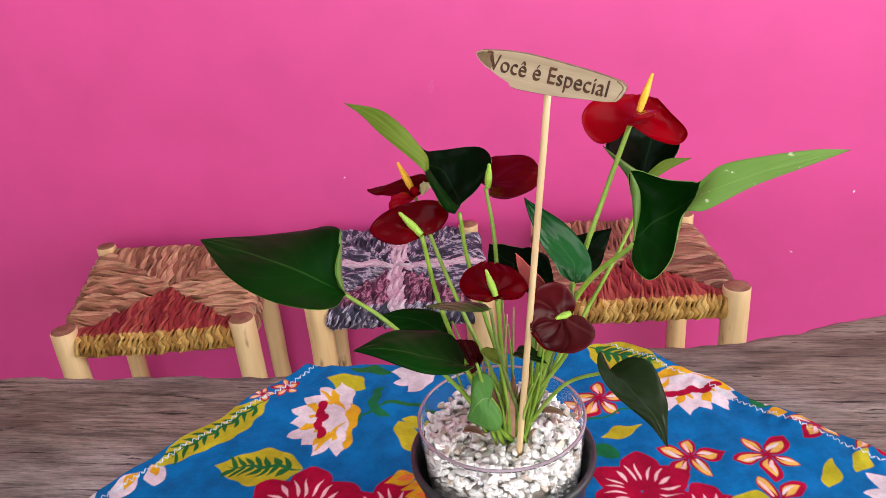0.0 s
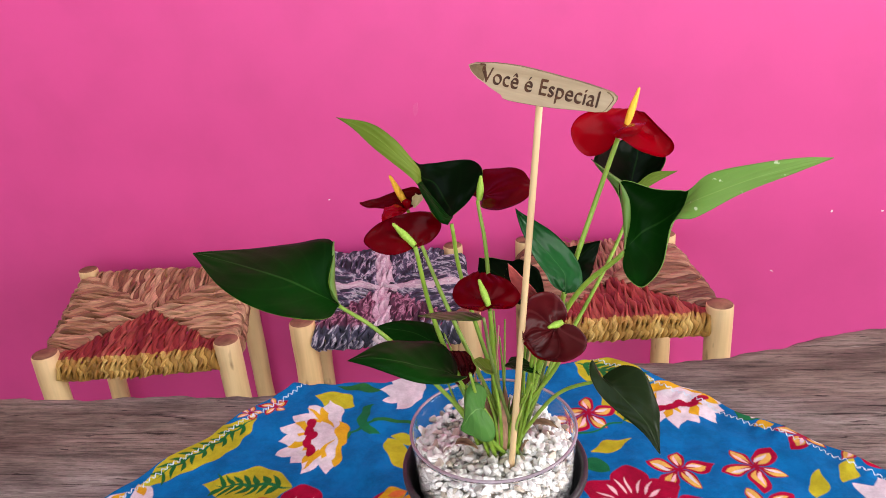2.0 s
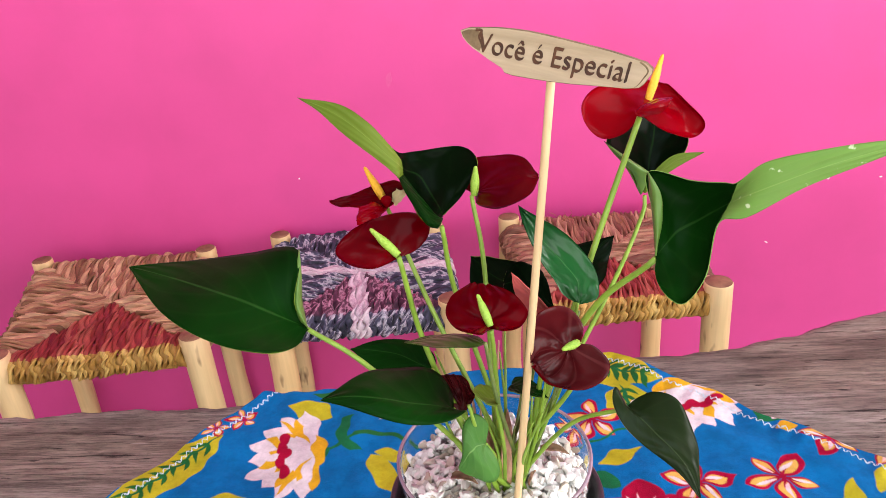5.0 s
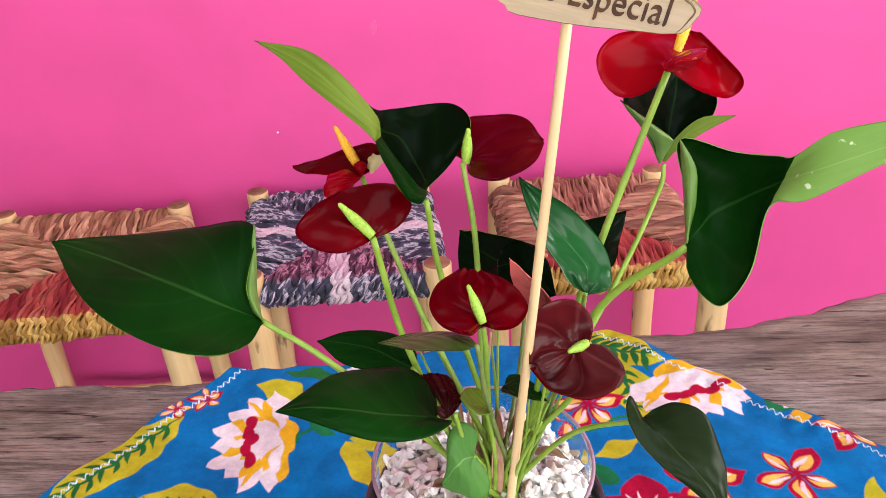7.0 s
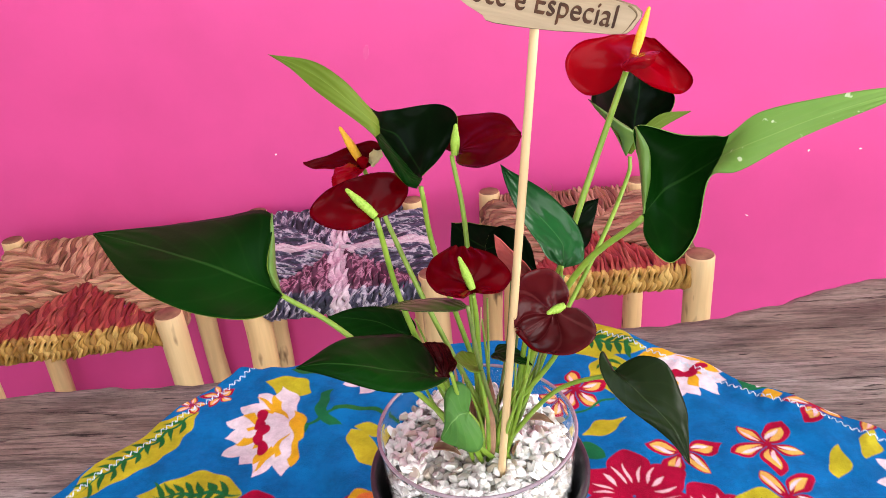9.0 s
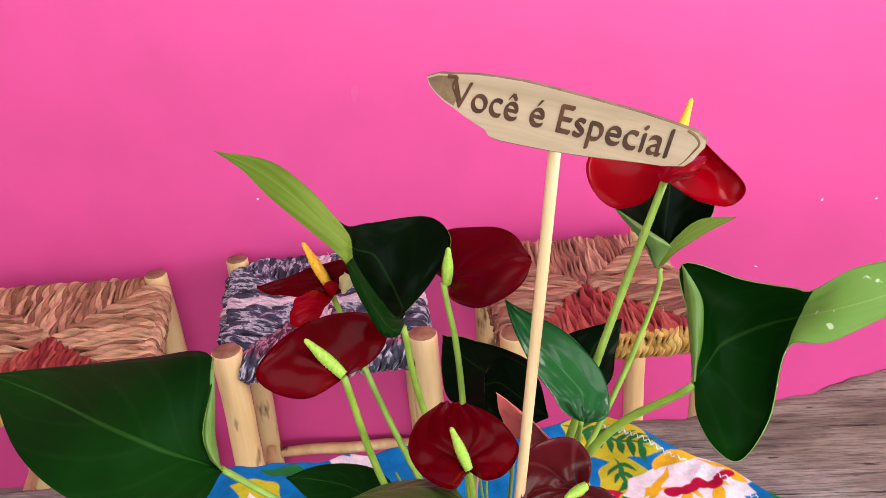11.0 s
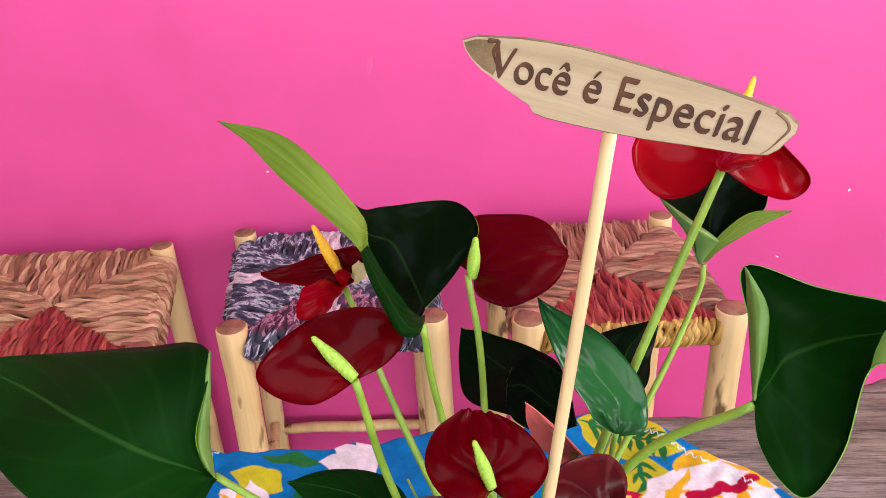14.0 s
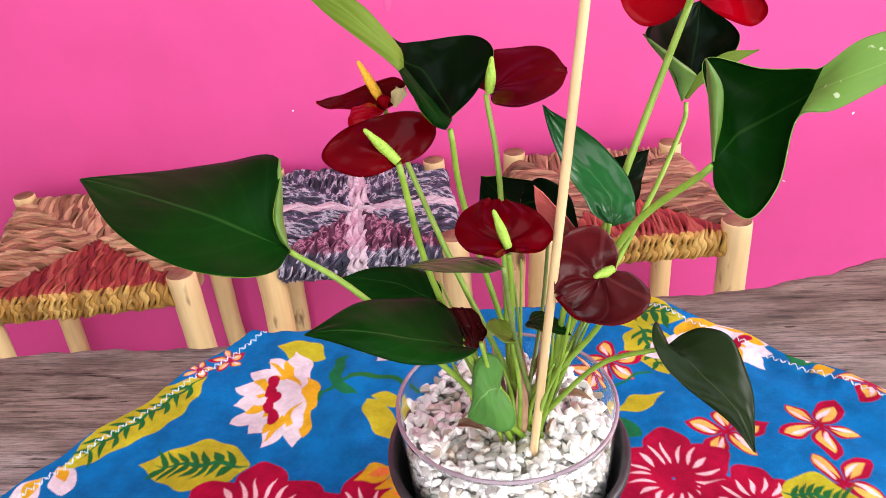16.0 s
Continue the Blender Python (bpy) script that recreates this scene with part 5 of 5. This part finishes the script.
loft_blade("spathe_lobe", [((0.0034, 0.6220, 1.1021), (0.0024, 0.6160, 1.1028), (0.0004, 0.6120, 1.1021)),
        ((-0.0051, 0.6200, 1.1074), (-0.0037, 0.6060, 1.1070), (-0.0028, 0.6000, 1.1016)),
        ((-0.0118, 0.6120, 1.1085), (-0.0105, 0.6000, 1.1075), (-0.0096, 0.5940, 1.1025)),
        ((-0.0140, 0.6020, 1.1066), (-0.0138, 0.5980, 1.1053), (-0.0129, 0.5950, 1.1031))],
    [BRIGHT_RED, DARK_RED], label="bright red curled lobe", seed=29)
loft_blade("spathe_lobe", [((0.0075, 0.6235, 1.1030), (0.0085, 0.6220, 1.1035), (0.0095, 0.6235, 1.1040)), ((0.0065, 0.6250, 1.1090), (0.0105, 0.6215, 1.1085), (0.0150, 0.6240, 1.1095)), ((0.0100, 0.6250, 1.1145), (0.0130, 0.6225, 1.1140), (0.0150, 0.6250, 1.1150))],
    [DRY_PETAL, DARK_RED], label="withered beige lobe", seed=30)
bm = bmesh.new()
bmesh.ops.create_icosphere(bm, subdivisions=3, radius=0.0034)
for v in bm.verts:
    v.co = Vector((0.0028, 0.6215, 1.1070)) + Vector((v.co.x * (1.0 + 0.25 * math.sin(v.co.z * 900)), v.co.y, v.co.z * 1.25))
part("spathe_lobe", bm, BRIGHT_RED, plant, "bright red rolled-up lobe")
spadix((0.0010, 0.6270, 1.1050), (-0.0118, 0.6370, 1.1262), 0.0026, SPADIX_YELLOW, f, "yellow spadix")
f = loft_blade("spathe", [((0.0607, 0.6160, 1.1110), (0.0607, 0.6160, 1.1110), (0.0610, 0.6160, 1.1107)),
        ((0.0521, 0.6320, 1.1128), (0.0663, 0.6120, 1.1161), (0.0638, 0.5980, 1.1109)),
        ((0.0601, 0.6450, 1.1241), (0.0753, 0.6120, 1.1199), (0.0753, 0.5850, 1.1143)),
        ((0.0784, 0.6420, 1.1274), (0.0852, 0.6140, 1.1229), (0.0880, 0.5920, 1.1143)),
        ((0.0940, 0.6300, 1.1284), (0.0941, 0.6160, 1.1236), (0.0977, 0.6030, 1.1166)),
        ((0.1017, 0.6150, 1.1225), (0.1020, 0.6150, 1.1212), (0.1020, 0.6140, 1.1203))],
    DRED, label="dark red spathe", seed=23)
spadix((0.0610, 0.6105, 1.1130), (0.0630, 0.6100, 1.1325), 0.0026, SPADIX_GREEN, f, "green spadix")
f = loft_blade("spathe", [((0.0680, 0.5480, 1.0521), (0.0680, 0.5480, 1.0521), (0.0683, 0.5480, 1.0521)),
        ((0.0610, 0.5270, 1.0615), (0.0667, 0.5510, 1.0559), (0.0760, 0.5350, 1.0586)),
        ((0.0481, 0.5400, 1.0584), (0.0657, 0.5560, 1.0593), (0.0864, 0.5460, 1.0548)),
        ((0.0414, 0.5540, 1.0603), (0.0647, 0.5620, 1.0625), (0.0906, 0.5570, 1.0576)),
        ((0.0449, 0.5700, 1.0637), (0.0638, 0.5710, 1.0639), (0.0837, 0.5680, 1.0632)),
        ((0.0558, 0.5800, 1.0658), (0.0629, 0.5800, 1.0653), (0.0706, 0.5790, 1.0636))],
    DRED, label="dark red quilted spathe", wrinkle=0.0010, seed=24)
spadix((0.0680, 0.5450, 1.0560), (0.0612, 0.5520, 1.0740), 0.0024, SPADIX_GREEN, f, "green spadix")
f = loft_blade("spathe", [((0.1217, 0.5560, 1.0340), (0.1217, 0.5560, 1.0340), (0.1220, 0.5560, 1.0340)),
        ((0.1252, 0.5670, 1.0374), (0.1160, 0.5600, 1.0282), (0.1300, 0.5520, 1.0343)),
        ((0.1204, 0.5670, 1.0486), (0.1119, 0.5620, 1.0231), (0.1373, 0.5410, 1.0295)),
        ((0.1102, 0.5620, 1.0578), (0.1073, 0.5630, 1.0187), (0.1347, 0.5370, 1.0206)),
        ((0.0981, 0.5600, 1.0553), (0.1019, 0.5620, 1.0154), (0.1206, 0.5360, 1.0144)),
        ((0.0917, 0.5620, 1.0404), (0.0970, 0.5600, 1.0141), (0.1042, 0.5450, 1.0115)),
        ((0.0913, 0.5590, 1.0207), (0.0927, 0.5580, 1.0192), (0.0945, 0.5540, 1.0171))],
    PLM, label="plum brown ribbed spathe", wrinkle=0.0017, seed=25)
spadix((0.1205, 0.5520, 1.0375), (0.1100, 0.5445, 1.0375), 0.0024, SPADIX_GREEN, f, "green spadix")
f = loft_blade("spathe", [((0.1666, 0.6300, 1.1522), (0.1666, 0.6300, 1.1525), (0.1672, 0.6300, 1.1525)),
        ((0.1586, 0.6320, 1.1410), (0.1682, 0.6360, 1.1548), (0.1758, 0.6300, 1.1465)),
        ((0.1444, 0.6370, 1.1365), (0.1709, 0.6440, 1.1563), (0.1860, 0.6330, 1.1387)),
        ((0.1351, 0.6460, 1.1433), (0.1734, 0.6520, 1.1573), (0.2043, 0.6450, 1.1307)),
        ((0.1330, 0.6500, 1.1553), (0.1759, 0.6600, 1.1580), (0.2112, 0.6460, 1.1392)),
        ((0.1430, 0.6580, 1.1643), (0.1787, 0.6680, 1.1595), (0.1996, 0.6520, 1.1543)),
        ((0.1635, 0.6680, 1.1651), (0.1810, 0.6740, 1.1622), (0.1905, 0.6640, 1.1613))],
    RED, label="bright red spathe", wrinkle=0.0005, seed=26)
loft_blade("spathe_lobe", [((0.1630, 0.6280, 1.1566), (0.1634, 0.6240, 1.1551), (0.1674, 0.6260, 1.1529)),
        ((0.1714, 0.6360, 1.1583), (0.1693, 0.6220, 1.1595), (0.1736, 0.6280, 1.1529)),
        ((0.1805, 0.6400, 1.1600), (0.1770, 0.6240, 1.1606), (0.1805, 0.6300, 1.1540)),
        ((0.1886, 0.6400, 1.1599), (0.1857, 0.6320, 1.1600), (0.1835, 0.6320, 1.1565))],
    RED, label="bright red lobe rolled inwards", ripple=0.0003, seed=31)
spadix((0.175, 0.650, 1.155), (0.186, 0.663, 1.182), 0.0026, SPADIX_YELLOW, f, "yellow spadix")
blade("bud", (0.106, 0.588, 1.034), (0.082, 0.571, 1.077), (0.093, 0.581, 1.056), (0.0900, 0.586, 1.046), (0.1040, 0.580, 1.052), [PINK_BUD, PINK_BUD], (-0.5, -1, 0.2), 0.05, cup=0.6, label="pink half-furled new spathe", ripple=0.0012, seed=27)
loft_blade("bud", [((0.0439, 0.5720, 0.9696), (0.0446, 0.5710, 0.9709), (0.0460, 0.5710, 0.9713)),
        ((0.0364, 0.5700, 0.9745), (0.0448, 0.5760, 0.9776), (0.0529, 0.5660, 0.9849)),
        ((0.0329, 0.5720, 0.9917), (0.0421, 0.5840, 0.9814), (0.0533, 0.5660, 0.9947)),
        ((0.0315, 0.5740, 1.0007), (0.0379, 0.5800, 0.9969), (0.0461, 0.5740, 1.0004))],
    [PLUM, DARK_RED], label="small plum brown curled spathe", wrinkle=0.0005, seed=28)

stalk("flower_stem", [(0.016, 0.560, 1.097), (0.026, 0.575, 1.018)], 0.0020, 0.0026, STEM)
stalk("flower_stem", [(0.0020, 0.624, 1.1030), (0.033, 0.600, 1.022)], 0.0018, 0.0026, STEM)
stalk("flower_stem", [(0.059, 0.617, 1.110), (0.065, 0.610, 1.051)], 0.0018, 0.0024, STEM)
stalk("flower_stem", [(0.068, 0.551, 1.049), (0.069, 0.560, 1.019)], 0.0018, 0.0022, STEM)
stalk("flower_stem", [(0.122, 0.558, 1.033), (0.116, 0.572, 0.985)], 0.0018, 0.0024, STEM)
stalk("flower_stem", [(0.1665, 0.630, 1.1515), (0.136, 0.618, 1.062)], 0.0023, 0.0030, STEM)
stalk("petiole", [(-0.045, 0.554, 1.054), (-0.004, 0.550, 1.021)], 0.0019, 0.0024, STEM)
stalk("petiole", [(0.040, 0.594, 1.100), (0.047, 0.600, 1.039)], 0.0019, 0.0024, STEM)
stalk("petiole", [(0.163, 0.547, 1.095), (0.125, 0.575, 1.036)], 0.0022, 0.0030, STEM)
stalk("petiole", [(0.1835, 0.690, 1.0725), (0.1800, 0.684, 1.0560), (0.149, 0.650, 1.006)], 0.0018, 0.0024, STEM)
stalk("petiole", [(0.1240, 0.592, 1.0415), (0.117, 0.598, 0.998)], 0.0016, 0.0022, STEM)
stalk("petiole", [(0.1480, 0.540, 0.9960), (0.115, 0.562, 0.966)], 0.0016, 0.0022, STEM)
stalk("petiole", [(0.0420, 0.541, 0.9990), (0.053, 0.560, 0.957)], 0.0018, 0.0024, STEM)
stalk("petiole", [(0.028, 0.570, 1.009), (0.045, 0.578, 0.965)], 0.0016, 0.0022, STEM)
stalk("petiole", [(0.065, 0.527, 1.056), (0.070, 0.545, 1.00)], 0.0014, 0.0020, STEM_DARK)
stalk("petiole", [(0.128, 0.620, 1.018), (0.110, 0.615, 0.965)], 0.0015, 0.0020, STEM_DARK)
stalk("petiole", [(0.095, 0.660, 0.994), (0.088, 0.635, 0.945)], 0.0015, 0.0020, STEM_DARK)
stalk("petiole", [(0.099, 0.620, 1.020), (0.092, 0.610, 0.96)], 0.0015, 0.0020, STEM_DARK)
stalk("petiole", [(0.0605, 0.5470, 0.9654), (0.0656, 0.558, 0.945)], 0.0014, 0.0018, STEM)
stalk("petiole", [(0.068, 0.550, 0.998), (0.072, 0.562, 0.95)], 0.0014, 0.0020, STEM)
stalk("petiole", [(0.106, 0.588, 1.034), (0.098, 0.588, 0.98)], 0.0020, 0.0026, STEM)
stalk("petiole", [(0.052, 0.540, 1.002), (0.058, 0.556, 0.95)], 0.0014, 0.0020, STEM)

rnd = random.Random(77)
for k in range(26):
    w = rnd.uniform(0, 2 * math.pi)
    r = rnd.uniform(0.004, 0.018)
    foot = CROWN + Vector((r * math.cos(w), r * math.sin(w), 0))
    height = rnd.uniform(0.045, 0.12)
    lean = Vector((math.cos(w) * rnd.uniform(0.1, 0.45), math.sin(w) * rnd.uniform(0.1, 0.4), 1)).normalized()
    top = foot + lean * height
    stalk("young_stem", [top, foot.lerp(top, 0.5) + Vector((rnd.uniform(-0.004, 0.004), rnd.uniform(-0.004, 0.004), 0))], 0.0008, 0.0021, rnd.choice([STEM, STEM, STEM, STEM, STEM_DARK, SHEATH]), crown=foot)
for k in range(7):
    w = k * 0.9 + 0.4
    foot = CROWN + Vector((0.012 * math.cos(w), 0.011 * math.sin(w), 0.006))
    top = foot + Vector((0.008 * math.cos(w), 0.008 * math.sin(w), rnd.uniform(0.04, 0.085)))
    side = Vector((-math.sin(w), math.cos(w), 0)) * 0.004
    blade("sheath", foot, top, foot.lerp(top, 0.5) + Vector((0, 0, 0.002)), foot.lerp(top, 0.35) + side, foot.lerp(top, 0.35) - side, [SHEATH, SHEATH], (math.cos(w), math.sin(w), 0.1), 0.0, cup=0.4, ripple=0.0008, seed=k + 40)
for x, y, tx, ty, wd in ((0.032, 0.585, 0.052, 0.578, 0.004), (0.098, 0.612, 0.120, 0.606, 0.004), (0.088, 0.575, 0.094, 0.590, 0.003), (0.04, 0.607, 0.055, 0.615, 0.003)):
    m = Vector(((x + tx) / 2, (y + ty) / 2, 0.9045))
    blade("dry_leaf", (x, y, 0.902), (tx, ty, 0.902), m, m + Vector((0, wd, 0.001)), m - Vector((0, wd, -0.001)), [DRY, DRY], (0, 0, 1), 0.0, cup=0.5, ripple=0.001, label="dry brown leaf scrap", seed=int(x * 1000))
